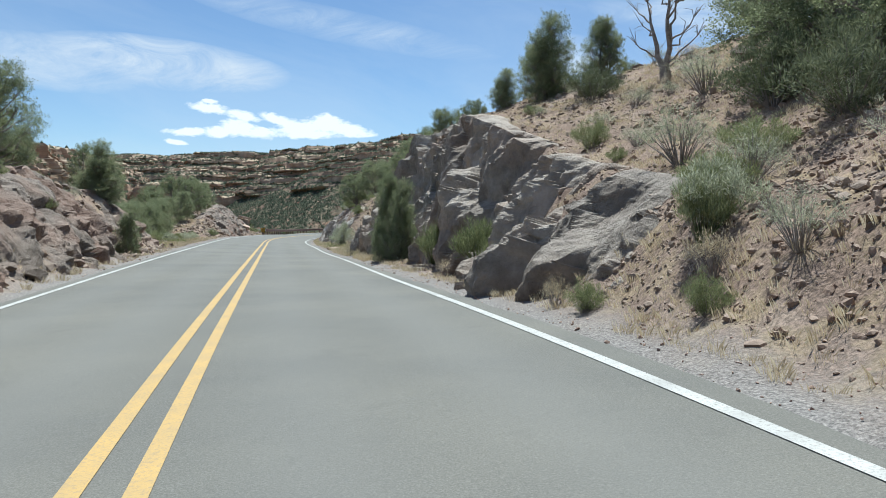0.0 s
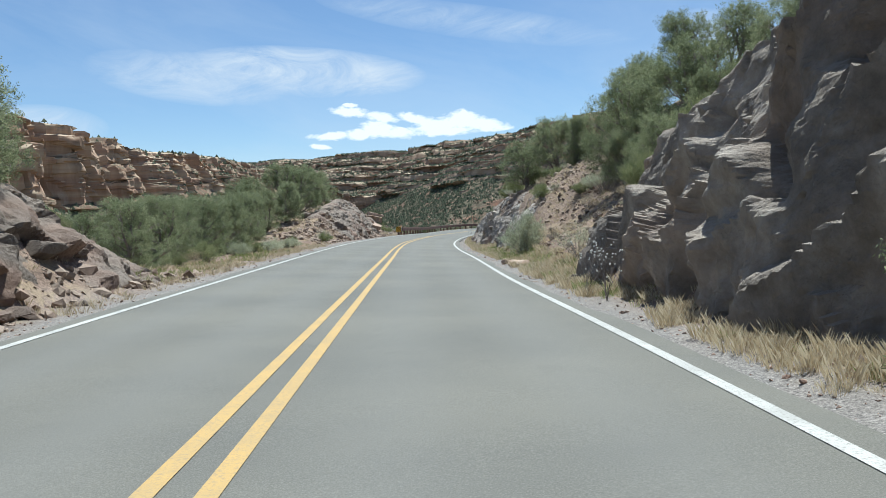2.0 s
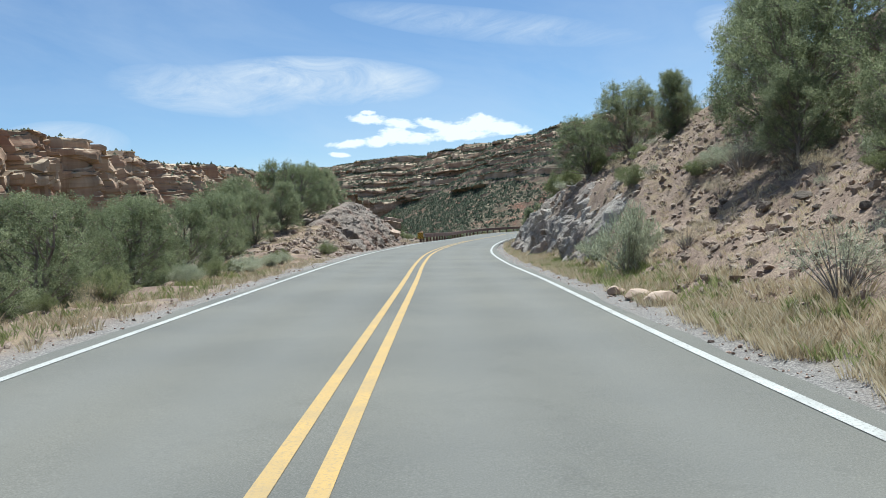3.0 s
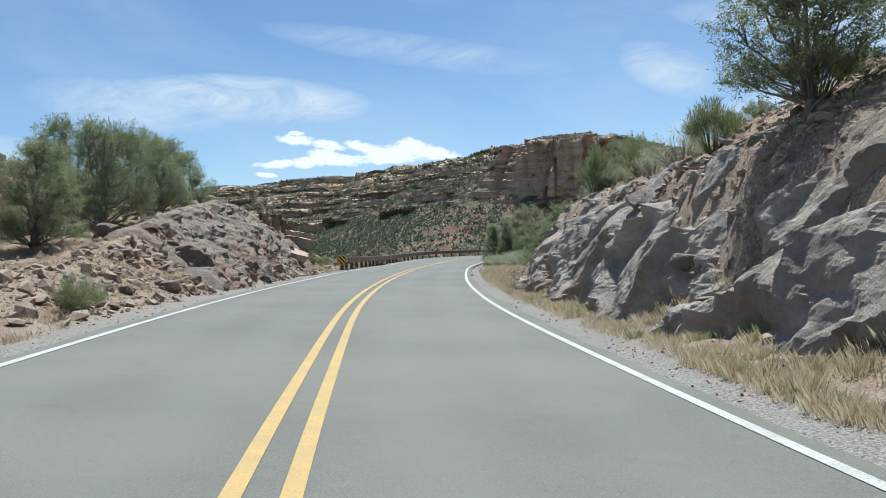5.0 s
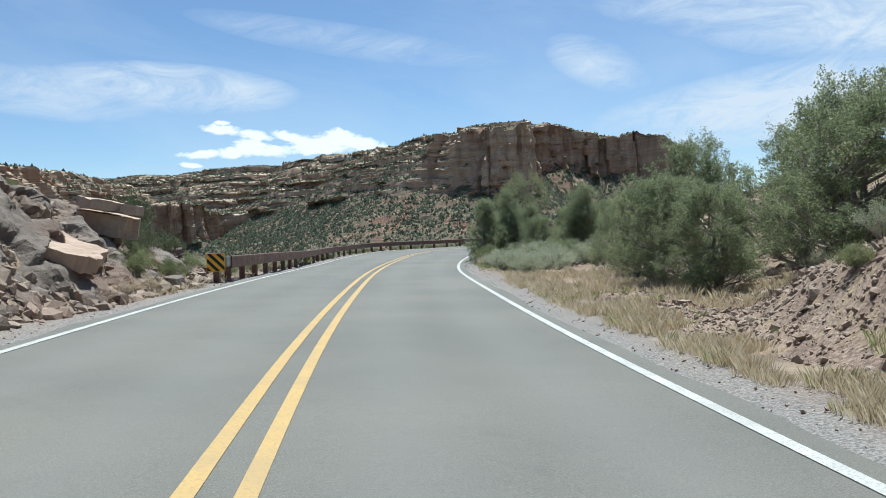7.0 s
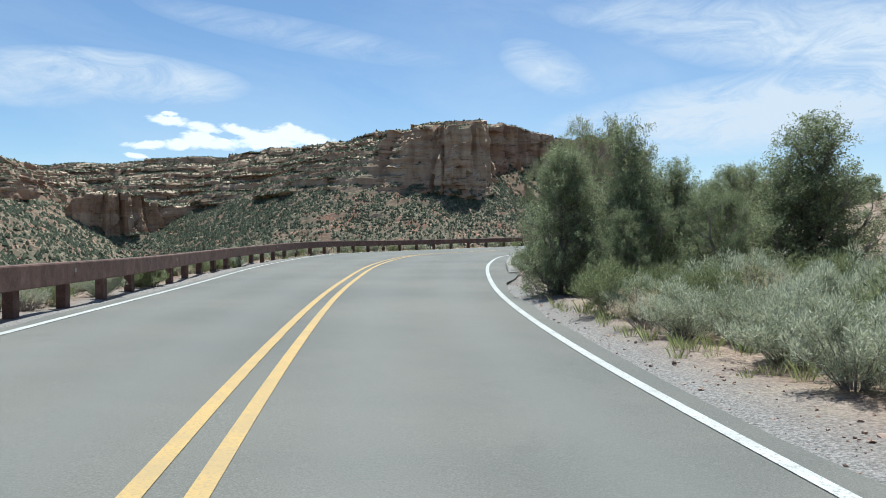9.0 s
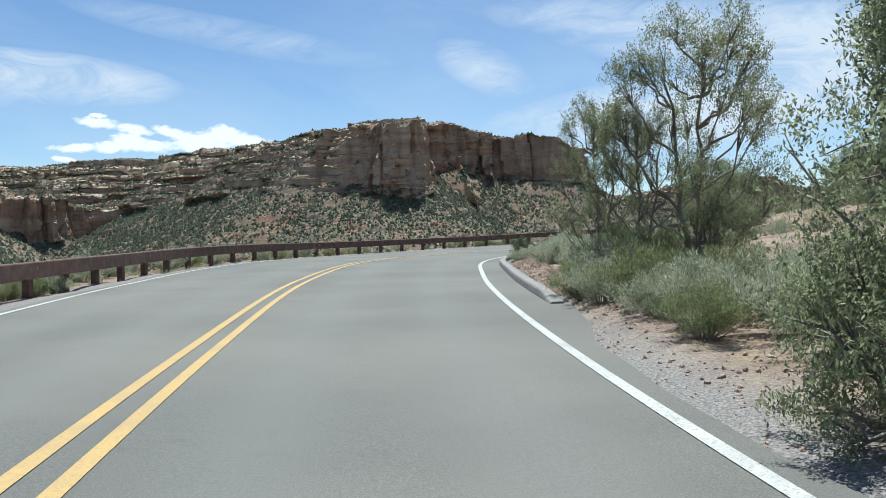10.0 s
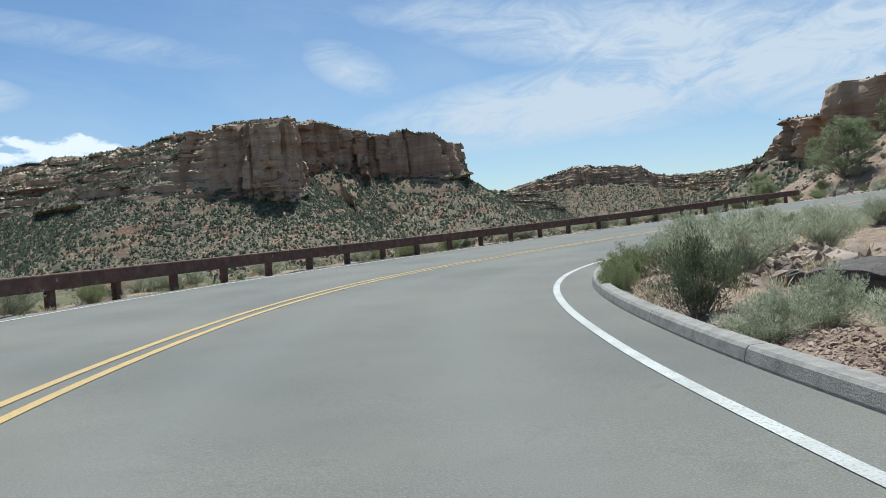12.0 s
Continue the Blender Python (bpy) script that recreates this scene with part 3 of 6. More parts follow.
def bark_colour(t):
    return ramped(t, coords_noise(t, 14, 5, 0.6, 0.4, (1, 1, 0.2), True), (0.3, (0.12, 0.10, 0.085)), (0.55, (0.26, 0.225, 0.19)), (0.75, (0.38, 0.34, 0.30)))


def rust_colour(t):
    a = ramped(t, coords_noise(t, 3.5, 6, 0.65), (0.3, (0.075, 0.042, 0.032)), (0.55, (0.14, 0.078, 0.058)), (0.75, (0.20, 0.125, 0.095)))
    return mixc(t, 0.5, a, ramped(t, coords_noise(t, 40, 3, 0.6), (0.4, (0.7, 0.7, 0.7)), (0.6, (1.2, 1.2, 1.2))), "MULTIPLY")


def concrete_colour(t):
    a = ramped(t, coords_noise(t, 6, 6, 0.65), (0.3, (0.19, 0.178, 0.16)), (0.6, (0.29, 0.272, 0.245)))
    return mixc(t, 0.5, a, ramped(t, coords_noise(t, 70, 3, 0.6), (0.4, (0.8, 0.8, 0.8)), (0.6, (1.1, 1.1, 1.1))), "MULTIPLY")


def cracked(m):
    """Fine cracks, chipped faces and grain as relief."""
    t = m.node_tree
    warp = t.nodes.new("ShaderNodeVectorMath")
    warp.operation = "ADD"
    n = node(t, "ShaderNodeTexNoise", Scale=1.6, Detail=4.0)
    pos = position(t)
    t.links.new(pos, n.inputs["Vector"])
    t.links.new(pos, warp.inputs[0])
    t.links.new(n.outputs["Color"], warp.inputs[1])
    mp = t.nodes.new("ShaderNodeMapping")
    mp.inputs["Rotation"].default_value, mp.inputs["Scale"].default_value = (0.5, 0.7, 0.3), (1.0, 1.0, 1.9)
    t.links.new(warp.outputs[0], mp.inputs[0])
    last = None
    for scale, strength, distance in ((2.6, 0.8, 0.06), (9.0, 0.8, 0.026)):
        v = node(t, "ShaderNodeTexVoronoi", Scale=scale)
        v.feature = "DISTANCE_TO_EDGE"
        t.links.new(mp.outputs[0], v.inputs["Vector"])
        f = node(t, "ShaderNodeTexVoronoi", Scale=scale)
        t.links.new(mp.outputs[0], f.inputs["Vector"])
        tone = t.nodes.new("ShaderNodeSeparateXYZ")
        t.links.new(f.outputs["Color"], tone.inputs[0])
        gap = ramped(t, v.outputs["Distance"], (0.0, (0, 0, 0)), (0.07, (1, 1, 1)))
        h = mathn(t, "ADD", mathn(t, "MULTIPLY", gap, 0.12), mathn(t, "MULTIPLY", tone.outputs[0], 0.7))
        b = node(t, "ShaderNodeBump", Strength=strength, Distance=distance)
        t.links.new(h, b.inputs["Height"])
        if last is not None:
            t.links.new(last, b.inputs["Normal"])
        last = b.outputs[0]
    b = node(t, "ShaderNodeBump", Strength=1.0, Distance=0.085)
    t.links.new(coords_noise(t, 7, 9, 0.72), b.inputs["Height"])
    t.links.new(last, b.inputs["Normal"])
    t.links.new(b.outputs[0], t.nodes["Principled BSDF"].inputs["Normal"])
    return m


ASPHALT = material("asphalt", asphalt_colour, 0.85, 0.25, 110, 0.25)
YELLOW = material("yellow_paint", paint_colour((0.50, 0.33, 0.115), (0.33, 0.25, 0.14)), 0.7, 0.15, 90)
WHITE = material("white_paint", paint_colour((0.52, 0.52, 0.49), (0.27, 0.262, 0.24)), 0.7, 0.15, 90)
DIRT = material("dirt", dirt_colour, 0.95, 0.7, 14, 0.1)
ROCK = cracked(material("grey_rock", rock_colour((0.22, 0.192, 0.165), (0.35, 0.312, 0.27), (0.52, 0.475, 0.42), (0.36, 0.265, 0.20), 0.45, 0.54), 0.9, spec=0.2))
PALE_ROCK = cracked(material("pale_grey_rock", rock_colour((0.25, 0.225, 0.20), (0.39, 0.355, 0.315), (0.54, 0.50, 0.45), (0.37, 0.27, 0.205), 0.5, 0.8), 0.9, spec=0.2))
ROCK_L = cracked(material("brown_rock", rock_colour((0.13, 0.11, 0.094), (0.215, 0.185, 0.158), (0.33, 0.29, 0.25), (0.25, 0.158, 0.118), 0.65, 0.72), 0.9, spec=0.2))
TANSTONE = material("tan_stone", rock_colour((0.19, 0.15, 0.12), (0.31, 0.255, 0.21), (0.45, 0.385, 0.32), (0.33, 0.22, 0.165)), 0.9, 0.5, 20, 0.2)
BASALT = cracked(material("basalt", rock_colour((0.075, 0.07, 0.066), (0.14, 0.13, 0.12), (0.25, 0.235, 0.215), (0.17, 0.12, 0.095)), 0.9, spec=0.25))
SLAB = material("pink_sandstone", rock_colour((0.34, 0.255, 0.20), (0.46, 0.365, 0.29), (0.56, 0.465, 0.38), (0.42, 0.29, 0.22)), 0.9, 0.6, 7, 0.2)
CLIFF = material("sandstone_cliff", cliff_colour, 0.95, 0.9, 0.35, 0.1)
JUNIPER = material("juniper_needles", leaf_colour((0.135, 0.16, 0.085), (0.245, 0.275, 0.15), (0.40, 0.42, 0.255)), 0.75, translucent=0.5)
SCRUB = material("scrub", leaf_colour((0.055, 0.068, 0.042), (0.09, 0.105, 0.065), (0.14, 0.152, 0.098)), 0.85)
DARKSHRUB = material("dark_shrub_leaves", leaf_colour((0.085, 0.10, 0.055), (0.14, 0.16, 0.09), (0.22, 0.24, 0.145)), 0.8, translucent=0.3)
PINYON = material("pinyon_needles", leaf_colour((0.15, 0.17, 0.09), (0.25, 0.27, 0.15), (0.38, 0.38, 0.23)), 0.75, translucent=0.6)
SAGE = material("sage_leaves", leaf_colour((0.25, 0.27, 0.18), (0.42, 0.435, 0.305), (0.57, 0.58, 0.44)), 0.8, translucent=0.4)
BROOM = material("green_broom", leaf_colour((0.14, 0.165, 0.08), (0.245, 0.27, 0.13), (0.38, 0.39, 0.21)), 0.8, translucent=0.35)
STRAW = material("dry_grass", leaf_colour((0.42, 0.33, 0.215), (0.58, 0.48, 0.33), (0.74, 0.65, 0.49)), 0.85, translucent=0.5)
GREENGRASS = material("green_grass", leaf_colour((0.17, 0.20, 0.075), (0.29, 0.32, 0.13), (0.48, 0.47, 0.25)), 0.85, translucent=0.5)
SEED = material("seed_heads", leaf_colour((0.5, 0.48, 0.42), (0.62, 0.6, 0.55), (0.72, 0.7, 0.66)), 0.9)
BARK = material("bark", bark_colour, 0.95, 0.5, 30)
DEADWOOD = material("dead_wood", lambda t: ramped(t, coords_noise(t, 12, 5, 0.6, 0.3), (0.3, (0.16, 0.135, 0.12)), (0.7, (0.36, 0.32, 0.29))), 0.95, 0.4, 30)
RUST = material("weathering_steel", rust_colour, 0.75, 0.2, 60, 0.3)
STEEL = material("galvanised_steel", lambda t: ramped(t, coords_noise(t, 8, 4), (0.35, (0.17, 0.18, 0.17)), (0.7, (0.27, 0.28, 0.265))), 0.6, 0.1, 40, 0.4, 0.3)
CONCRETE = material("concrete", concrete_colour, 0.9, 0.3, 50)
SIGN_Y = material("sign_yellow", lambda t: ramped(t, coords_noise(t, 6, 3), (0.3, (0.72, 0.40, 0.03)), (0.7, (0.80, 0.47, 0.05))), 0.5)
SIGN_K = material("sign_black", lambda t: ramped(t, coords_noise(t, 9, 3), (0.3, (0.02, 0.02, 0.022)), (0.7, (0.04, 0.04, 0.042))), 0.55)
GRAVEL = material("red_gravel", rock_colour((0.22, 0.15, 0.12), (0.36, 0.27, 0.22), (0.50, 0.41, 0.35), (0.34, 0.2, 0.15)), 0.9, 0.3, 30)


# ---- building blocks ----
def mesh_of(name, verts, faces, mat, smooth=False, attrs=()):
    me = bpy.data.meshes.new(name)
    verts = np.asarray(verts, np.float32)
    if isinstance(faces, list):
        me.from_pydata(verts.tolist(), [], faces)
    else:                                      # faces of one size
        n, k = faces.shape
        me.vertices.add(len(verts))
        me.vertices.foreach_set("co", verts.ravel())
        me.loops.add(n * k)
        me.loops.foreach_set("vertex_index", np.ascontiguousarray(faces, np.int32).ravel())
        me.polygons.add(n)
        me.polygons.foreach_set("loop_start", np.arange(0, n * k, k, dtype=np.int32))
        me.polygons.foreach_set("use_smooth", np.zeros(n, bool))
        me.update(calc_edges=True)
    me.materials.append(mat)
    if smooth:
        me.polygons.foreach_set("use_smooth", [True] * len(me.polygons))
    for key, values in attrs:
        me.attributes.new(key, "FLOAT", "POINT").data.foreach_set("value", np.asarray(values, np.float32))
    me.update()
    return me


def part(name, me, parent, label="", m=None):
    ob = new(name, me)
    ob.parent = parent
    if m is not None:
        ob.matrix_basis = m
    return tagged(ob, label) if label else ob


def thing(name, at, label, category, group="", kind="", me=None):
    ob = new(name, me)
    ob.matrix_basis = at
    return tagged(ob, label, category, group, kind)


def grid_faces(nu, nv):
    i = np.arange((nu - 1) * (nv - 1))
    a = (i // (nv - 1)) * nv + i % (nv - 1)
    return np.stack([a, a + nv, a + nv + 1, a + 1], 1)


def hash_of(*ints):
    h = np.zeros(np.broadcast(*ints).shape, np.uint32)
    for k, v in zip((374761393, 668265263, 2246822519, 3266489917), ints):
        h = h + np.asarray(v).astype(np.int64).astype(np.uint32) * np.uint32(k)
        h = (h ^ (h >> np.uint32(13))) * np.uint32(1274126177)
    h = h ^ (h >> np.uint32(16))
    return h.astype(np.float64) / 4294967295.0


def value_noise(p, seed=0):
    i = np.floor(p).astype(np.int64)
    f = p - i
    f = f * f * (3 - 2 * f)
    out = 0
    for a in (0, 1):
        for b in (0, 1):
            for c in (0, 1):
                w = (f[:, 0] if a else 1 - f[:, 0]) * (f[:, 1] if b else 1 - f[:, 1]) * (f[:, 2] if c else 1 - f[:, 2])
                out = out + w * hash_of(i[:, 0] + a, i[:, 1] + b, i[:, 2] + c, np.int64(seed))
    return out * 2 - 1


def fbm(p, octaves=4, seed=0):
    out, amp = 0, 1.0
    for k in range(octaves):
        out = out + amp * value_noise(p * 2.03**k + 17.3 * k, seed + k)
        amp *= 0.5
    return out


def cells(p, seed=0):
    """The random value and the offset from the middle of the nearest of scattered cells, and the gap to the next."""
    i = np.floor(p).astype(np.int64)
    best, second = np.full(len(p), 9.0), np.full(len(p), 9.0)
    val, off = np.zeros(len(p)), np.zeros((len(p), 3))
    for a in (-1, 0, 1):
        for b in (-1, 0, 1):
            for c in (-1, 0, 1):
                q = i + (a, b, c)
                jit = np.stack([hash_of(q[:, 0], q[:, 1], q[:, 2], np.int64(seed + k)) for k in (11, 12, 13)], 1)
                dv = p - (q + jit)
                dist = np.sqrt((dv**2).sum(1))
                r = hash_of(q[:, 0], q[:, 1], q[:, 2], np.int64(seed + 14))
                near = dist < best
                second = np.where(near, best, np.minimum(second, dist))
                val, best = np.where(near, r, val), np.where(near, dist, best)
                off = np.where(near[:, None], dv, off)
    return val, off, second - best


def two_cells(p, seed=0):
    """The random values and offsets of the nearest two scattered cells, and the gap between them."""
    i = np.floor(p).astype(np.int64)
    best, second = np.full(len(p), 9.0), np.full(len(p), 9.0)
    v1, v2, o1, o2 = np.zeros(len(p)), np.zeros(len(p)), np.zeros((len(p), 3)), np.zeros((len(p), 3))
    for a in (-1, 0, 1):
        for b in (-1, 0, 1):
            for c in (-1, 0, 1):
                q = i + (a, b, c)
                jit = np.stack([hash_of(q[:, 0], q[:, 1], q[:, 2], np.int64(seed + k)) for k in (11, 12, 13)], 1)
                dv = p - (q + jit)
                dist = np.sqrt((dv**2).sum(1))
                r = hash_of(q[:, 0], q[:, 1], q[:, 2], np.int64(seed + 14))
                near, next_ = dist < best, (dist >= best) & (dist < second)
                second = np.where(near, best, np.where(next_, dist, second))
                v2, o2 = np.where(near, v1, np.where(next_, r, v2)), np.where(near[:, None], o1, np.where(next_[:, None], dv, o2))
                best, v1, o1 = np.where(near, dist, best), np.where(near, r, v1), np.where(near[:, None], dv, o1)
    return (v1, o1), (v2, o2), second - best


def smooth01(x):
    x = np.clip(x, 0, 1)
    return x * x * (3 - 2 * x)


# ---- the road's line: s metres along it, d metres to its right ----
def road_line():
    k = np.array(ROAD)
    a0, b0 = 2 * k[0] - k[1], 2 * k[-1] - k[-2]
    kp = np.vstack([a0, k, b0])
    u = np.arange(48)[:, None] / 48
    out = []
    for i in range(len(k) - 1):
        a, b, c, d = kp[i : i + 4]
        out.append(0.5 * (2 * b + (c - a) * u + (2 * a - 5 * b + 4 * c - d) * u**2 + (3 * b - a - 3 * c + d) * u**3))
    pts = np.vstack(out + [k[-1:]])
    t0, t1 = pts[0] - pts[1], pts[-1] - pts[-2]
    t0, t1 = t0 / np.hypot(*t0[:2]), t1 / np.hypot(*t1[:2])
    t0[3] = t1[3] = 0
    pre = [pts[0] + t0 * r for r in range(60, 0, -1)]
    post = [pts[-1] + t1 * r for r in range(1, 41)]
    return np.vstack(pre + [pts] + post)


LINE = road_line()
TAN = np.gradient(LINE[:, :2], axis=0)
TAN /= np.linalg.norm(TAN, axis=1)[:, None]
RIGHT = np.stack([TAN[:, 1], -TAN[:, 0]], 1)
SS = np.r_[0, np.cumsum(np.linalg.norm(np.diff(LINE[:, :2], axis=0), axis=1))]
SS -= SS[(LINE[:, 0] ** 2 + LINE[:, 1] ** 2).argmin()]


def at_line(s):
    s = np.asarray(s, float)
    c = np.stack([np.interp(s, SS, LINE[:, k]) for k in range(4)], -1)
    r = np.stack([np.interp(s, SS, RIGHT[:, k]) for k in range(2)], -1)
    return c, r / np.linalg.norm(r, axis=-1, keepdims=True)


def place(s, d, z=0.0):
    """World points from the road's own coordinates; z above the carriageway."""
    c, r = at_line(s)
    d = np.asarray(d, float)
    xy = c[..., :2] + d[..., None] * r
    zz = c[..., 2] - np.clip(d, -6, 6) * np.sin(c[..., 3]) + z
    return np.concatenate([xy, zz[..., None]], -1)


def to_line(x, y):
    s, d = np.empty(len(x)), np.empty(len(x))
    step = LINE[::4]
    for i in range(0, len(x), 4000):
        dx, dy = x[i : i + 4000, None] - step[:, 0], y[i : i + 4000, None] - step[:, 1]
        j = (dx**2 + dy**2).argmin(1)
        n = np.arange(len(j))
        vx, vy = dx[n, j], dy[n, j]
        s[i : i + 4000] = SS[::4][j] + vx * TAN[::4][j, 0] + vy * TAN[::4][j, 1]
        d[i : i + 4000] = vx * RIGHT[::4][j, 0] + vy * RIGHT[::4][j, 1]
        ahead = np.abs(vx * RIGHT[::4][j, 1] - vy * RIGHT[::4][j, 0]) > 3
        d[i : i + 4000] = np.where(ahead, np.sign(d[i : i + 4000]) * np.hypot(vx, vy), d[i : i + 4000])
    return s, d


def widths(s):
    u = smooth01((np.asarray(s, float) - WIDER[0]) / WIDER[1])
    return WIDE_L[0] * (1 + WIDE_L[1] * u), WIDE_R[0] * (1 + WIDE_R[1] * u)


def table(s, *rows):
    return np.interp(s, [r[0] for r in rows], [r[1] for r in rows])


# ---- road ----
def ribbon(name, s0, s1, left, right, lift, mat, parent=None, step=0.5, across=2, attrs=()):
    s = np.arange(s0, s1 + step * 0.5, step)
    d0 = left(s) if callable(left) else np.full(len(s), left)
    d1 = right(s) if callable(right) else np.full(len(s), right)
    u = np.linspace(0, 1, across)
    dd = d0[:, None] * (1 - u) + d1[:, None] * u
    pts = place(np.repeat(s, across), dd.ravel(), lift)
    me = mesh_of(name, pts, grid_faces(len(s), across)[:, ::-1], mat, True)
    ob = new(name, me)
    if parent is not None:
        ob.parent = parent
    return ob, s, dd


def wl(s):
    return widths(s)[0]


def wr(s):
    return widths(s)[1]


EDGE = 0.28    # asphalt beyond the white lines
road, rs, rd = ribbon("road", -58, 236, lambda s: -wl(s) - EDGE - 0.07 * value_noise(np.stack([s * 0.7, s * 0, s * 0], 1)),
                      lambda s: wr(s) + EDGE + 0.07 * value_noise(np.stack([s * 0.7, s * 0 + 9, s * 0], 1)) + 0.75 * smooth01((s - 122) / 8), 0.0, ASPHALT, None, 0.5, 33)
wheel = np.zeros(rd.shape)
for c0 in (0.28, 0.72):
    for side, w in ((-1, wl(rs)), (1, wr(rs))):
        wheel += np.exp(-(((rd - side * c0 * w[:, None]) / 0.42) ** 2))
road.data.attributes.new("wheel", "FLOAT", "POINT").data.foreach_set("value", np.clip(wheel, 0, 1).ravel().astype(np.float32))
tagged(road, "worn grey asphalt two-lane road curving round the hillside", "road", kind="structure")
for off in (-0.145, 0.145):
    ob, _, _ = ribbon("yellow_line", -58, 236, off - 0.055, off + 0.055, 0.006, YELLOW, road)
    tagged(ob, "faded yellow centre line")
for side in (-1, 1):
    ob, _, _ = ribbon("white_line", -58, 236, lambda s: side * (wl(s) if side < 0 else wr(s)) - 0.055, lambda s: side * (wl(s) if side < 0 else wr(s)) + 0.055, 0.006, WHITE, road)
    tagged(ob, "worn white edge line")


# ---- ground ----
def right_side(s, d):
    """Height of the ground right of the road, above the carriageway."""
    toe = table(s, *RIGHT_TOE)
    hc, run = table(s, *RIGHT_CUT), table(s, *RIGHT_RUN)
    slope, cap = table(s, *RIGHT_SLOPE), table(s, *RIGHT_CAP)
    verge = np.clip((d - wr(s) - EDGE) * 0.05, 0, 0.1)
    z = verge + hc * smooth01((d - toe) / (0.72 * run))
    back = np.clip(d - toe - run * 0.8, 0, None)
    return z + cap * (1 - np.exp(-back * slope / cap))


def left_side(s, d):
    e = -d
    toe = table(s, *LEFT_TOE)
    hc = table(s, *LEFT_CUT)
    z = -np.clip((e - wl(s) - EDGE) * 0.06, 0, 0.12) + hc * np.clip((e - toe + 0.1) / 2.3, 0, 1) ** 1.1
    flat = table(s, *LEFT_FLAT)
    drop = table(s, *LEFT_DROP)
    back = np.clip(e - toe - flat, 0, None)
    return z - 34 * (1 - np.exp(-back * drop / 34)) + table(s, *LEFT_RISE) * smooth01((e - toe - 2.5) / 14) * (1 - smooth01((e - 30) / 30))


def ground_height(x, y):
    s, d = to_line(x, y)
    c, _ = at_line(s)
    base = c[:, 2] - np.clip(d, -6, 6) * np.sin(c[:, 3])
    h = np.where(d > 0, right_side(s, d), left_side(s, d))
    inside = np.where(d > 0, wr(s) + EDGE + 0.75 * smooth01((s - 122) / 8), wl(s) + EDGE) - np.abs(d)
    p = np.stack([x, y, 0 * x], 1)
    rough = 0.10 * fbm(p * 0.8, 4, 3) + 0.5 * fbm(p * 0.11, 3, 8) * smooth01((np.abs(d) - 7) / 10) + 4 * fbm(p * 0.012, 4, 5) * smooth01((np.abs(d) - 30) / 60)
    h = h + rough * smooth01((-inside - 0.1) / 1.2)
    far = smooth01((np.hypot(x, y - 80) - 220) / 500)
    z = base + h
    z = np.where(inside > -0.05, base - 0.09, np.where(inside > -0.35, np.minimum(z, base - 0.02), z))
    knoll = np.hypot(x - 48, (y - 191) * 0.8)     # rocky knoll past the guardrail's end
    z = np.maximum(z, np.where((s > 203) | (d < -4), -6 + 14.5 * np.exp(-((knoll / 20) ** 2)) + 0.5 * fbm(p * 0.25, 3, 12), -99) * (knoll < 45) - 99 * (knoll >= 45))
    return z * (1 - far) + far * (-32 + 6 * fbm(p * 0.004, 3, 2)), s, d, far


def ground_z(x, y):
    """Height of the ground's mesh."""
    x, y = np.atleast_1d(np.asarray(x, float)), np.atleast_1d(np.asarray(y, float))
    i = np.clip(np.searchsorted(GRID_X, x) - 1, 0, len(GRID_X) - 2)
    j = np.clip(np.searchsorted(GRID_Y, y) - 1, 0, len(GRID_Y) - 2)
    u, v = (x - GRID_X[i]) / (GRID_X[i + 1] - GRID_X[i]), (y - GRID_Y[j]) / (GRID_Y[j + 1] - GRID_Y[j])
    return (GRID_Z[i, j] * (1 - u) + GRID_Z[i + 1, j] * u) * (1 - v) + (GRID_Z[i, j + 1] * (1 - u) + GRID_Z[i + 1, j + 1] * u) * v


def build_ground():
    def axis(a, b, step, far, grow):
        mid = list(np.arange(a, b + step / 2, step))
        lo, hi, w = [], [], step
        while not lo or lo[-1] > -far:
            w *= grow
            lo.append((lo[-1] if lo else a) - w)
            hi.append((hi[-1] if hi else b) + w)
        return np.array(lo[::-1] + mid + hi)

    xs, ys = axis(-34, 34, 0.45, 4200, 1.16), axis(-6, 196, 0.45, 4200, 1.16)
    gx, gy = np.meshgrid(xs, ys, indexing="ij")
    x, y = gx.ravel(), gy.ravel()
    z, s, d, far = ground_height(x, y)
    edge = np.where(d > 0, wr(s), wl(s)) + EDGE
    grav = 1 - smooth01((np.abs(d) - edge - 0.15) / table(s, (-60, 0.8), (60, 1.1), (100, 1.0), (230, 1.0)))
    me = mesh_of("ground", np.stack([x, y, z], 1), grid_faces(len(xs), len(ys)), DIRT, True, (("gravel", grav), ("far", smooth01((np.abs(d) - 28) / 30))))
    tagged(new("ground", me), "dry stony reddish-brown hillside ground with gravel verges", "ground", kind="structure")
    return xs, ys, z.reshape(len(xs), len(ys))


GRID_X, GRID_Y, GRID_Z = build_ground()


# ---- canyon walls ----
def from_eye(eye, az, el, dist):
    a = radians(az)
    return eye[0] + dist * math.sin(a), eye[1] + dist * math.cos(a), eye[2] + dist * math.tan(radians(el))


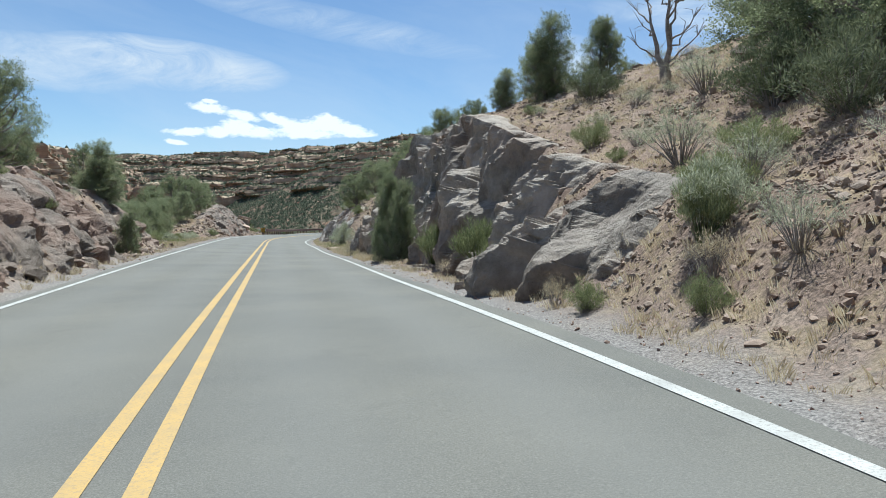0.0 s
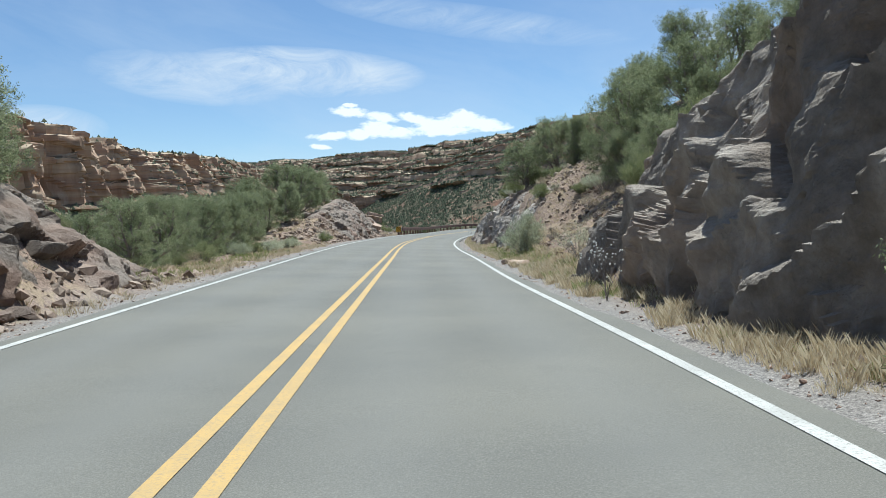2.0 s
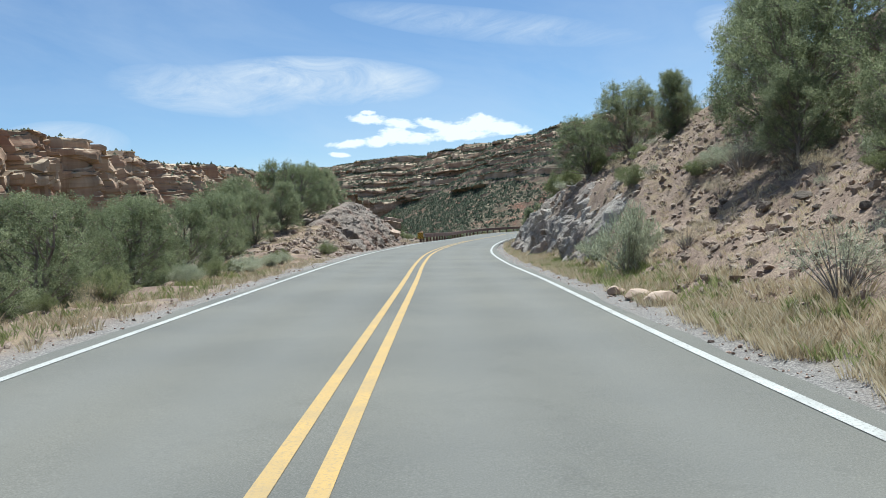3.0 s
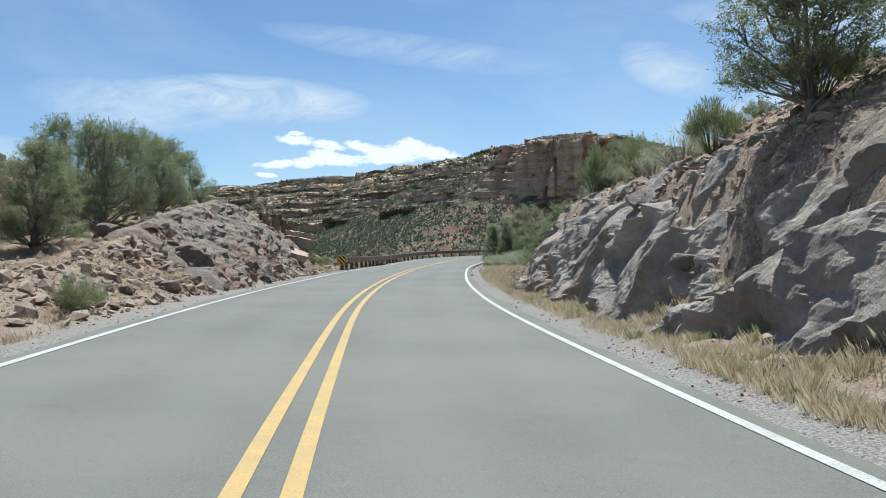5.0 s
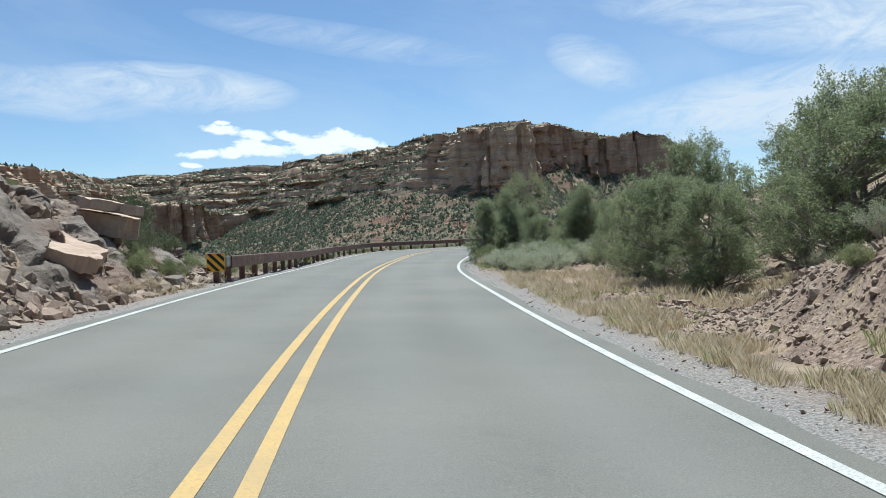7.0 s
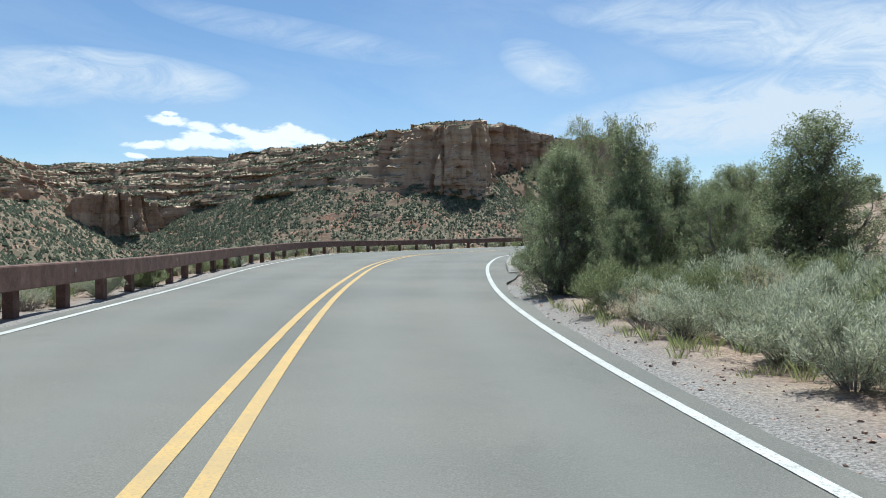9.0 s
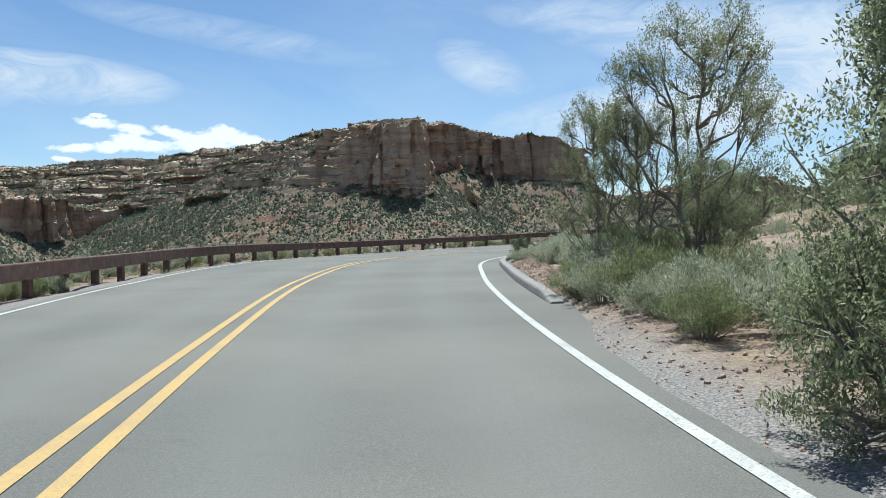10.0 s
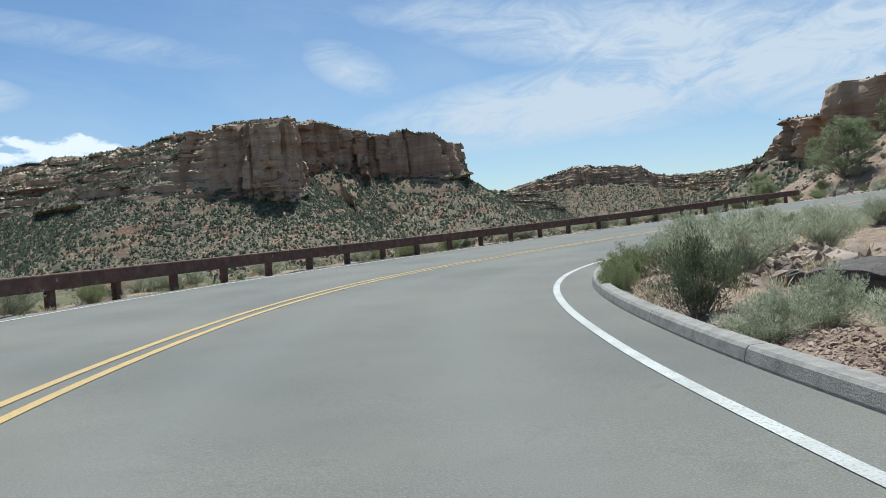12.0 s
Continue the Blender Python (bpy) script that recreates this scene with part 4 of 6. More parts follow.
def canyon_wall(name, rows, label, seed, step=3.0, foot=-38.0, depth=90.0, beds=1.5):
    """rows: x, y, height of the cliff's foot, height of the rim, how sheer it is (0: stepped ledges, 1: one cliff)."""
    r = np.array(rows, float)
    cum = np.r_[0, np.cumsum(np.hypot(*np.diff(r[:, :2], axis=0).T))]
    u = np.arange(0, cum[-1], step)
    px, py, zc, zr, sheer = (np.interp(u, cum, r[:, k]) for k in range(5))
    k = np.ones(61) / 61
    nx, ny = np.gradient(np.convolve(np.pad(py, 30, "reflect", reflect_type="odd"), k, "valid")), -np.gradient(np.convolve(np.pad(px, 30, "reflect", reflect_type="odd"), k, "valid"))
    n = np.hypot(nx, ny)
    nx, ny = nx / n, ny / n
    turn = np.sign((nx * (0 - px) + ny * (80 - py)).mean())
    nx, ny = nx * turn, ny * turn              # towards the road
    talus, face, top = np.linspace(0, 1, 34), np.linspace(0, 1, 64)[1:], np.linspace(0, 1, 14)[1:]
    nv = len(talus) + len(face) + len(top)
    Z, B = np.empty((len(u), nv)), np.empty((len(u), nv))
    a, b = len(talus), len(talus) + len(face)
    Z[:, :a] = foot + (zc - foot)[:, None] * talus
    B[:, :a] = -((zc - foot) * 1.75)[:, None] * (1 - talus) ** 1.15
    hgt = (zr - zc)[:, None]
    Z[:, a:b] = zc[:, None] + hgt * face
    layers = 5.5
    st = face * layers
    stair = (np.floor(st) + smooth01((st % 1 - 0.62) / 0.38)) / layers
    B[:, a:b] = hgt * (sheer[:, None] * (0.10 * face + 0.06 * stair) + (1 - sheer[:, None]) * (1.05 * stair + 0.6 * face))
    Z[:, b:] = zr[:, None] + 7 * np.sqrt(top) * (0.6 + 0.4 * fbm(np.stack([u * 0.01, u * 0, u * 0], 1), 2, seed))[:, None]
    B[:, b:] = B[:, b - 1 : b] + depth * top**1.4
    B -= (B[:, b - 1 : b] - 8) * 1.0
    P = np.stack([np.repeat(u, nv) * 0.02, Z.ravel() * 0.02, B.ravel() * 0.02], 1)
    flute = fbm(np.stack([np.repeat(u, nv) * 0.035, Z.ravel() * 0.004, 0 * P[:, 0]], 1), 4, seed)
    val, _, gap = cells(np.stack([np.repeat(u, nv) * 0.04, Z.ravel() * 0.03, 0 * P[:, 0]], 1), seed + 3)
    val2, _, _ = cells(np.stack([np.repeat(u, nv) * 0.011, Z.ravel() * 0.17, 0 * P[:, 0]], 1), seed + 4)
    val3, _, _ = cells(np.stack([np.repeat(u, nv) * 0.075, Z.ravel() * 0.012, 0 * P[:, 0]], 1), seed + 8)
    val4, _, _ = cells(np.stack([np.repeat(u, nv) * 0.028, Z.ravel() * 0.13, 0 * P[:, 0]], 1), seed + 15)
    sh = np.repeat(sheer, nv)
    w = np.zeros((len(u), nv))
    w[:, a - 3 : b + 1] = 1
    w = w.ravel()
    big = np.repeat(20 * fbm(np.stack([u * 0.012, 0 * u, 0 * u], 1), 3, seed + 9), nv)
    shift = w * (9.5 * flute + 6.0 * (val - 0.5) + (1 - sh) * 9.0 * (val2 - 0.5) + sh * (17.0 * (val3 - 0.5) + beds * (val4 - 0.5))) + big + 3.0 * fbm(P * 3, 4, seed + 5)
    Z += (1.2 * fbm(P * 4, 4, seed + 6)).reshape(Z.shape)
    rim = 5.0 * (cells(np.stack([u * 0.03, 0 * u, 0 * u], 1), seed + 20)[0] - 0.5)
    rim += 5.0 * sheer * (cells(np.stack([u * 0.06, 0 * u + 3, 0 * u], 1), seed + 24)[0] - 0.5)
    Z[:, a:] += rim[:, None] * np.clip((Z[:, a:] - zc[:, None]) / np.maximum(hgt, 5), 0, 1)
    back = B + shift.reshape(B.shape)
    X, Y = px[:, None] - nx[:, None] * back, py[:, None] - ny[:, None] * back
    V = np.stack([X, Y, Z], 2).reshape(-1, 3)
    f = grid_faces(len(u), nv)
    high = np.clip((Z - zc[:, None] - 4) / 12, 0, 1).ravel()
    ob = tagged(new(name, mesh_of(name, V, f, CLIFF, False, (("ledges", high),))), label, "canyon wall", kind="structure")
    return V.reshape(len(u), nv, 3), a, b


E12, E9, E2 = (-15.7, 138.4, 0.5), (-17.6, 107.9, 0.5), (-5.5, 27.5, 1.0)
FAR_WALL = []
for eye, az, foot_el, rim_el, dist, sheer in (
    (E9, -27.0, 1.6, 4.2, 1380, 0.15), (E9, -24.5, 1.7, 4.32, 1350, 0.2), (E9, -20.1, 1.8, 4.42, 1300, 0.15), (E9, -15.8, 1.7, 5.08, 1160, 0.2),
    (E12, -12.8, 1.6, 5.39, 1060, 0.1), (E12, -9.3, 2.2, 5.8, 960, 0.05), (E12, -5.6, 2.8, 6.28, 880, 0.05), (E12, -1.85, 3.5, 7.17, 830, 0.25),
    (E12, 0.3, 3.6, 7.5, 770, 0.9), (E12, 2.4, 3.3, 7.68, 740, 1.0), (E12, 4.6, 2.9, 7.6, 750, 1.0), (E12, 5.2, 4.2, 7.65, 835, 1.0), (E12, 6.6, 4.8, 7.75, 872, 0.9),
    (E12, 9.3, 4.6, 7.0, 865, 1.0), (E12, 11.0, 4.0, 6.9, 848, 1.0), (E12, 13.6, 3.9, 6.74, 835, 1.0), (E12, 15.0, 3.7, 6.3, 828, 1.0), (E12, 15.5, 3.7, 5.6, 850, 1.0),
    (E12, 15.5, 3.7, 5.4, 950, 1.0), (E12, 15.1, 3.5, 5.2, 1100, 1.0)):
    x, y, zr_ = from_eye(eye, az, rim_el, dist)
    FAR_WALL.append((x, y, from_eye(eye, az, foot_el, dist)[2], zr_, sheer))
LEFT_WALL = []
for az, foot_el, rim_el, dist, sheer in ((-84, 2, 7.6, 420, 0.8), (-60, 2, 8.0, 440, 0.8), (-45, 1.8, 7.5, 480, 0.9), (-39.2, 1.8, 7.14, 520, 0.95), (-35.2, 1.4, 6.8, 545, 1.0), (-34.4, 1.5, 6.2, 600, 1.0),
                                         (-29.0, 2.3, 4.92, 780, 0.7), (-24.4, 2.4, 4.26, 960, 0.6), (-21.3, 1.6, 3.3, 1250, 0.4)):
    x, y, zr_ = from_eye(E2, az, rim_el, dist)
    LEFT_WALL.append((x, y, from_eye(E2, az, foot_el, dist)[2], zr_, sheer))
DISTANT = [(*from_eye(E12, az, rim, dist)[:2], from_eye(E12, az, foot_el, dist)[2], from_eye(E12, az, rim, dist)[2], sheer)
           for az, foot_el, rim, dist, sheer in ((17.0, 1.0, 1.7, 2300, 0.3), (20.0, 1.3, 1.9, 2400, 0.5), (22.2, 1.9, 2.69, 2400, 0.7), (24.55, 2.2, 3.35, 2350, 0.8), (29.0, 2.0, 3.04, 2400, 0.8), (29.8, 1.6, 2.38, 2500, 0.6),
                                                 (31.6, 1.4, 2.2, 2500, 0.4), (35.8, 1.3, 2.5, 2300, 0.3), (42.0, 1.3, 2.8, 2100, 0.3), (55.0, 1.3, 3.0, 2000, 0.3))]
RIGHT_WALL = [(*from_eye(E12, az, rim, dist)[:2], from_eye(E12, az, foot_el, dist)[2], from_eye(E12, az, rim, dist)[2], sheer)
              for az, foot_el, rim, dist, sheer in ((33.0, 0.9, 1.6, 720, 0.2), (36.6, 1.6, 2.4, 640, 0.3), (37.6, 2.6, 3.6, 600, 0.8), (38.2, 3.1, 5.05, 560, 1.0), (40.5, 3.2, 5.3, 540, 1.0), (41.2, 3.2, 6.6, 520, 1.0), (43.8, 3.2, 7.4, 500, 1.0), (60.0, 3.5, 9.5, 430, 0.9), (85, 3.5, 10, 400, 0.9))]
far_v, fa, fb = canyon_wall("far_canyon_wall", FAR_WALL, "long sandstone mesa with stepped ledges, red-brown cliffs and brushy talus", 31)
left_v, la, lb = canyon_wall("near_canyon_wall", LEFT_WALL, "sunlit tan and orange sandstone canyon wall with blocky cliffs", 57, 2.2, beds=8.0)
RIDGE = [(*from_eye(E12, az, rim, dist)[:2], from_eye(E12, az, foot_el, dist)[2], from_eye(E12, az, rim, dist)[2], sheer)
         for az, foot_el, rim, dist, sheer in ((13.0, 2.5, 3.9, 1500, 0.6), (16.3, 2.4, 3.7, 1500, 0.7), (17.3, 2.0, 3.2, 1550, 0.7), (18.0, 1.6, 2.7, 1600, 0.5), (20.0, 0.9, 2.0, 1700, 0.3), (22.5, 0.5, 1.5, 1800, 0.2))]
BENCH = [(*from_eye(E9, az, rim, dist)[:2], from_eye(E9, az, foot_el, dist)[2], from_eye(E9, az, rim, dist)[2], sheer)
         for az, foot_el, rim, dist, sheer in ((-31.0, -0.2, 1.2, 1000, 0.8), (-24.5, 0.2, 1.3, 950, 0.8), (-22.0, 0.0, 2.2, 890, 1.0), (-20.4, -0.1, 2.6, 850, 1.0), (-17.1, 0.2, 2.6, 860, 1.0), (-16.2, 0.5, 1.7, 930, 1.0), (-12.0, 0.9, 1.9, 960, 0.9), (-8.5, 1.5, 2.5, 920, 0.8), (-5.0, 2.2, 3.0, 880, 0.5))]
ridge_v, ia, ib = canyon_wall("far_ridge", RIDGE, "stepped sandstone ridge behind the mesa's end", 63, 5.0)
bench_v, ba, bb = canyon_wall("lower_cliff", BENCH, "dark red-brown lower cliff band with a jutting block", 67, 2.6, depth=40.0)
dist_v, da, db = canyon_wall("distant_mesa", DISTANT, "hazy distant mesa with banded sandstone rim", 77, 7.0)
right_v, ra, rb = canyon_wall("side_canyon_wall", RIGHT_WALL, "tan sandstone cliff above a brushy slope", 91, 2.6, beds=5.0)


# ---- rock cuts ----
def rock_face(s0, s1, side, toe_t, cut_t, run_t, seed, mat, label, dip=0.9, block=1.3, amp=0.55, upright=0.55, step=0.07, front=0.45, lean=0.0, slim=0.5):
    s = np.arange(s0, s1, step)
    toe, cut, run = table(s, *toe_t), table(s, *cut_t), (table(s, *run_t) if run_t else np.full(len(s), 2.2))
    ends = smooth01((s - s0) / 2.0) * smooth01((s1 - s) / 2.0)
    hc = cut * (0.25 + 0.75 * ends)
    v = np.linspace(0, 1, max(24, int(cut.max() / 0.052)))
    w = np.linspace(0, 1, 12)[1:]
    nv = len(v) + len(w)
    D, Zr = np.empty((len(s), nv)), np.empty((len(s), nv))
    proud = front * smooth01(hc / 1.4) * ends - 0.35 * (1 - ends)
    D[:, : len(v)] = (toe - proud)[:, None] + run[:, None] * (1 - upright) * v**1.4
    Zr[:, : len(v)] = -0.3 + (hc + 0.36)[:, None] * v
    end = D[:, len(v) - 1] + 1.0 + 0.5 * fbm(np.stack([s * 0.8, 0 * s, 0 * s], 1), 2, seed)
    D[:, len(v) :] = D[:, len(v) - 1 : len(v)] + (end - D[:, len(v) - 1])[:, None] * w
    Zr[:, len(v) :] = (hc + 0.06)[:, None] + 0.22 * np.sin(w * 3.1) + 0.0
    S2 = np.repeat(s, nv)
    ca, sa = math.cos(dip), math.sin(dip)
    q = np.stack([S2 * ca + Zr.ravel() * sa, D.ravel() * 0.7, -S2 * sa + Zr.ravel() * ca], 1)
    def facets(scale, sd, over, worn):
        """Blocks that stand out unevenly, each with a flat face tilted its own way; over: how far they lean out."""
        near, next_, g_ = two_cells(q * scale / block, sd)
        out = []
        for v_, o_ in (near, next_):
            a_, k_ = v_ * 47.0, 0.5 + (v_ * 13.0) % 1
            out.append((v_ - 0.5) * 1.35 + 0.62 * k_ * (o_[:, 0] * np.cos(a_) + o_[:, 2] * np.sin(a_)) + over * (ca * o_[:, 2] / scale[2] + sa * o_[:, 0] / scale[0]))
        edge_ = 0.5 * (1 - np.clip(g_ / worn, 0, 1))        # worn edges between the blocks
        return out[0] * (1 - edge_) + out[1] * edge_, g_

    wob = np.stack([0.16 * fbm(q * 0.9 + k, 2, seed + k) + 0.035 * fbm(q * 6 + k, 2, seed + k + 5) for k in (1, 2, 3)], 1)
    q = q + wob
    f1, g1 = facets(np.array([slim, 0.6, 1.0]), seed, lean, 0.2)
    f2, g2 = facets(np.array([2.5 * slim, 1.4, 2.1]), seed + 40, lean * 0.6, 0.3)
    f3, g3 = facets(np.array([4.2, 4.0, 5.6]), seed + 80, 0, 0.6)
    chip = 0.25 + 0.75 * smooth01(1.3 * fbm(q * 0.55, 2, seed + 9) + 0.4)      # some faces are clean, others shattered
    disp = amp * (f1 + 0.5 * f2 * chip + 0.05 * f3 * chip)
    disp += 0.5 * fbm(q * 0.3, 2, seed + 5) * amp + 0.07 * (0.3 + chip) * fbm(q * 4.0, 4, seed + 7)
    fade = np.ones(nv)
    fade[len(v) :] = 1 - w * 0.9
    ed = (np.repeat(0.15 + 0.85 * ends, nv) * np.tile(fade, len(s)))
    d = D.ravel() - disp * ed * 0.8
    z = Zr.ravel() + disp * ed * 0.3 * np.tile(np.r_[np.clip(v * 2.5, 0, 1), np.ones(len(w))], len(s))
    p = place(S2, side * d, 0)
    g = ground_height(p[:, 0], p[:, 1])[0]
    p[:, 2] += z
    tail = np.tile(np.r_[np.zeros(len(v)), w], len(s))
    p[:, 2] = p[:, 2] * (1 - tail) + tail * np.minimum(p[:, 2], g - 0.25 + 0.3 * (1 - tail))
    root = tagged(new("rock_outcrop"), label, "rock outcrop", "rock cuts beside the road")
    p, broken, n = p.reshape(len(s), nv, 3), chip.reshape(len(s), nv), int(7.0 / step)
    for a in range(0, len(s) - 1, n):         # one bay of the cut after another
        bay = p[a : a + n + 1]
        if len(bay) < 2:
            continue
        f = grid_faces(len(bay), nv)
        part("rock_bay", mesh_of("rock_bay", bay.reshape(-1, 3), f[:, ::-1] if side > 0 else f, mat, False, (("broken", broken[a : a + n + 1].ravel()),)), root)
    return root


LEFT_RUN = [(-60, 2.4), (236, 2.4)]
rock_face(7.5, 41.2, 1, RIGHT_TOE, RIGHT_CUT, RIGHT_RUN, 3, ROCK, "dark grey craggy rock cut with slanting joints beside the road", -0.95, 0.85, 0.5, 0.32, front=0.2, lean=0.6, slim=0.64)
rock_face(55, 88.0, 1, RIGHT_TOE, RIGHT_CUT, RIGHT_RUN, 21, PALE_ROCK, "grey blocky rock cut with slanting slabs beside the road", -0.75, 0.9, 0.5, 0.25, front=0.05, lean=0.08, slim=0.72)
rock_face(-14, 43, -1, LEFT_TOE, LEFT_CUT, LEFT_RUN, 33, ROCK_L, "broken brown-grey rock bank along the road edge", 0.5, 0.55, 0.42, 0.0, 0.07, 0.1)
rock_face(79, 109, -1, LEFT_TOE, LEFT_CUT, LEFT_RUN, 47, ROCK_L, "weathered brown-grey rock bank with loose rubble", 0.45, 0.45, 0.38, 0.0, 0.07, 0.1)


# ---- loose rocks ----
def ico(level):
    bm = bmesh.new()
    bmesh.ops.create_icosphere(bm, subdivisions=level, radius=1.0)
    v = np.array([x.co[:] for x in bm.verts])
    f = [[q.index for q in x.verts] for x in bm.faces]
    bm.free()
    return v, f


ICO3, ICO1 = ico(4), ico(1)


def boulder_mesh(seed, mat, flat=0.7):
    rng = np.random.default_rng(seed)
    v, f = ICO3[0].copy(), ICO3[1]
    for _ in range(13):                       # plane cuts give worn facets
        n = rng.normal(size=3)
        n /= np.linalg.norm(n)
        over = np.clip(v @ n - rng.uniform(0.5, 0.85), 0, None)
        v -= over[:, None] * n * 0.94
    v *= np.array([1.15, 0.85, flat])
    v += 0.025 * fbm(v * 3.5 + seed, 3, seed)[:, None] * v
    v[:, 2] -= v[:, 2].min() + 0.18 * np.ptp(v[:, 2])
    return mesh_of("boulder", v, f, mat)


BOULDERS = {m.name: [boulder_mesh(100 + 7 * k + (0 if m is ROCK else 3 if m is ROCK_L else 5), m) for k in range(5)] for m in (ROCK, ROCK_L, SLAB, BASALT)}


def on_ground(s, d):
    p = place(np.array([s]), np.array([d]))[0]
    return p[0], p[1], float(ground_z(p[0], p[1])[0])


rng = np.random.default_rng(5)


def boulder(s, d, size, mat, label, z=None, squash=1.0, turn=None, tilt=(0, 0)):
    x, y, zz = on_ground(s, d)
    me = BOULDERS[mat.name][int(rng.integers(5))]
    m = pose(x, y, zz if z is None else z, tilt[0], tilt[1], rng.uniform(0, 360) if turn is None else turn) @ Matrix.Diagonal((size, size, size * squash, 1))
    return thing("boulder", m, label, "boulder", "boulders by the road", me=me)


# ---- trees ----
def tube(path, radii, sides=6):
    path, n = np.asarray(path, float), len(path)
    t = np.gradient(path, axis=0)
    t /= np.linalg.norm(t, axis=1)[:, None] + 1e-9
    a = np.cross(t, np.where(np.abs(t[:, 2:3]) > 0.9, (1, 0, 0), (0, 0, 1)))
    a /= np.linalg.norm(a, axis=1)[:, None] + 1e-9
    b = np.cross(t, a)
    ang = np.linspace(0, 2 * math.pi, sides, endpoint=False)
    ring = np.cos(ang)[None, :, None] * a[:, None] + np.sin(ang)[None, :, None] * b[:, None]
    v = (path[:, None] + ring * np.asarray(radii)[:, None, None]).reshape(-1, 3)
    f = []
    for i in range(n - 1):
        for k in range(sides):
            f.append([i * sides + k, i * sides + (k + 1) % sides, (i + 1) * sides + (k + 1) % sides, (i + 1) * sides + k])
    return v, f


def join(pieces):
    V, F, n = [], [], 0
    for v, f in pieces:
        V.append(v)
        F += [[i + n for i in q] for q in f]
        n += len(v)
    return np.vstack(V), F


def sprays(centres, radii, per, length, width, r, up=0.35, droop=0.0):
    """Many narrow leaf blades scattered round clump centres, pointing outwards and up."""
    n = len(centres) * per
    c, rad = np.repeat(centres, per, 0), np.repeat(radii, per)
    way = r.normal(size=(n, 3))
    way /= np.linalg.norm(way, axis=1)[:, None]
    p = c + way * (rad * r.uniform(0.25, 1.0, n) ** 0.6)[:, None]
    grow = way + np.array([0, 0, up]) + 0.5 * r.normal(size=(n, 3))
    grow /= np.linalg.norm(grow, axis=1)[:, None]
    side = np.cross(grow, r.normal(size=(n, 3)))
    side /= np.linalg.norm(side, axis=1)[:, None] + 1e-9
    l, w = length * r.uniform(0.6, 1.3, n)[:, None], width * r.uniform(0.6, 1.3, n)[:, None]
    q = np.stack([p - side * w * 0.35, p + grow * l * 0.5 - side * w * 0.6, p + grow * l, p + grow * l * 0.5 + side * w * 0.6], 1).reshape(-1, 3)
    return q, np.arange(4 * n).reshape(-1, 4)


def branchlets(c, way, length, per, blade, r):
    """Short leafy shoots: narrow scale-leaf blades set along each shoot, pointing on and outwards."""
    n = len(c) * per
    w = np.repeat(way, per, 0)
    u = r.uniform(0.0, 1.0, n)
    p = np.repeat(c, per, 0) + w * (u * np.repeat(length, per))[:, None] + r.normal(size=(n, 3)) * (np.repeat(length, per) * (0.26 - 0.15 * u))[:, None]
    face = w + 0.55 * r.normal(size=(n, 3))
    grow = np.cross(face, r.normal(size=(n, 3))) + 0.35 * face + np.array([0, 0, 0.2])
    grow /= np.linalg.norm(grow, axis=1)[:, None]
    side = np.cross(face, grow)
    side /= np.linalg.norm(side, axis=1)[:, None] + 1e-9
    l, k = blade * r.uniform(0.6, 1.4, n)[:, None], blade * 0.34 * r.uniform(0.7, 1.3, n)[:, None]
    q = np.stack([p - side * k * 0.5, p + grow * l * 0.5 - side * k * 0.6, p + grow * l, p + grow * l * 0.5 + side * k * 0.6], 1).reshape(-1, 3)
    return q, np.arange(4 * n).reshape(-1, 4)


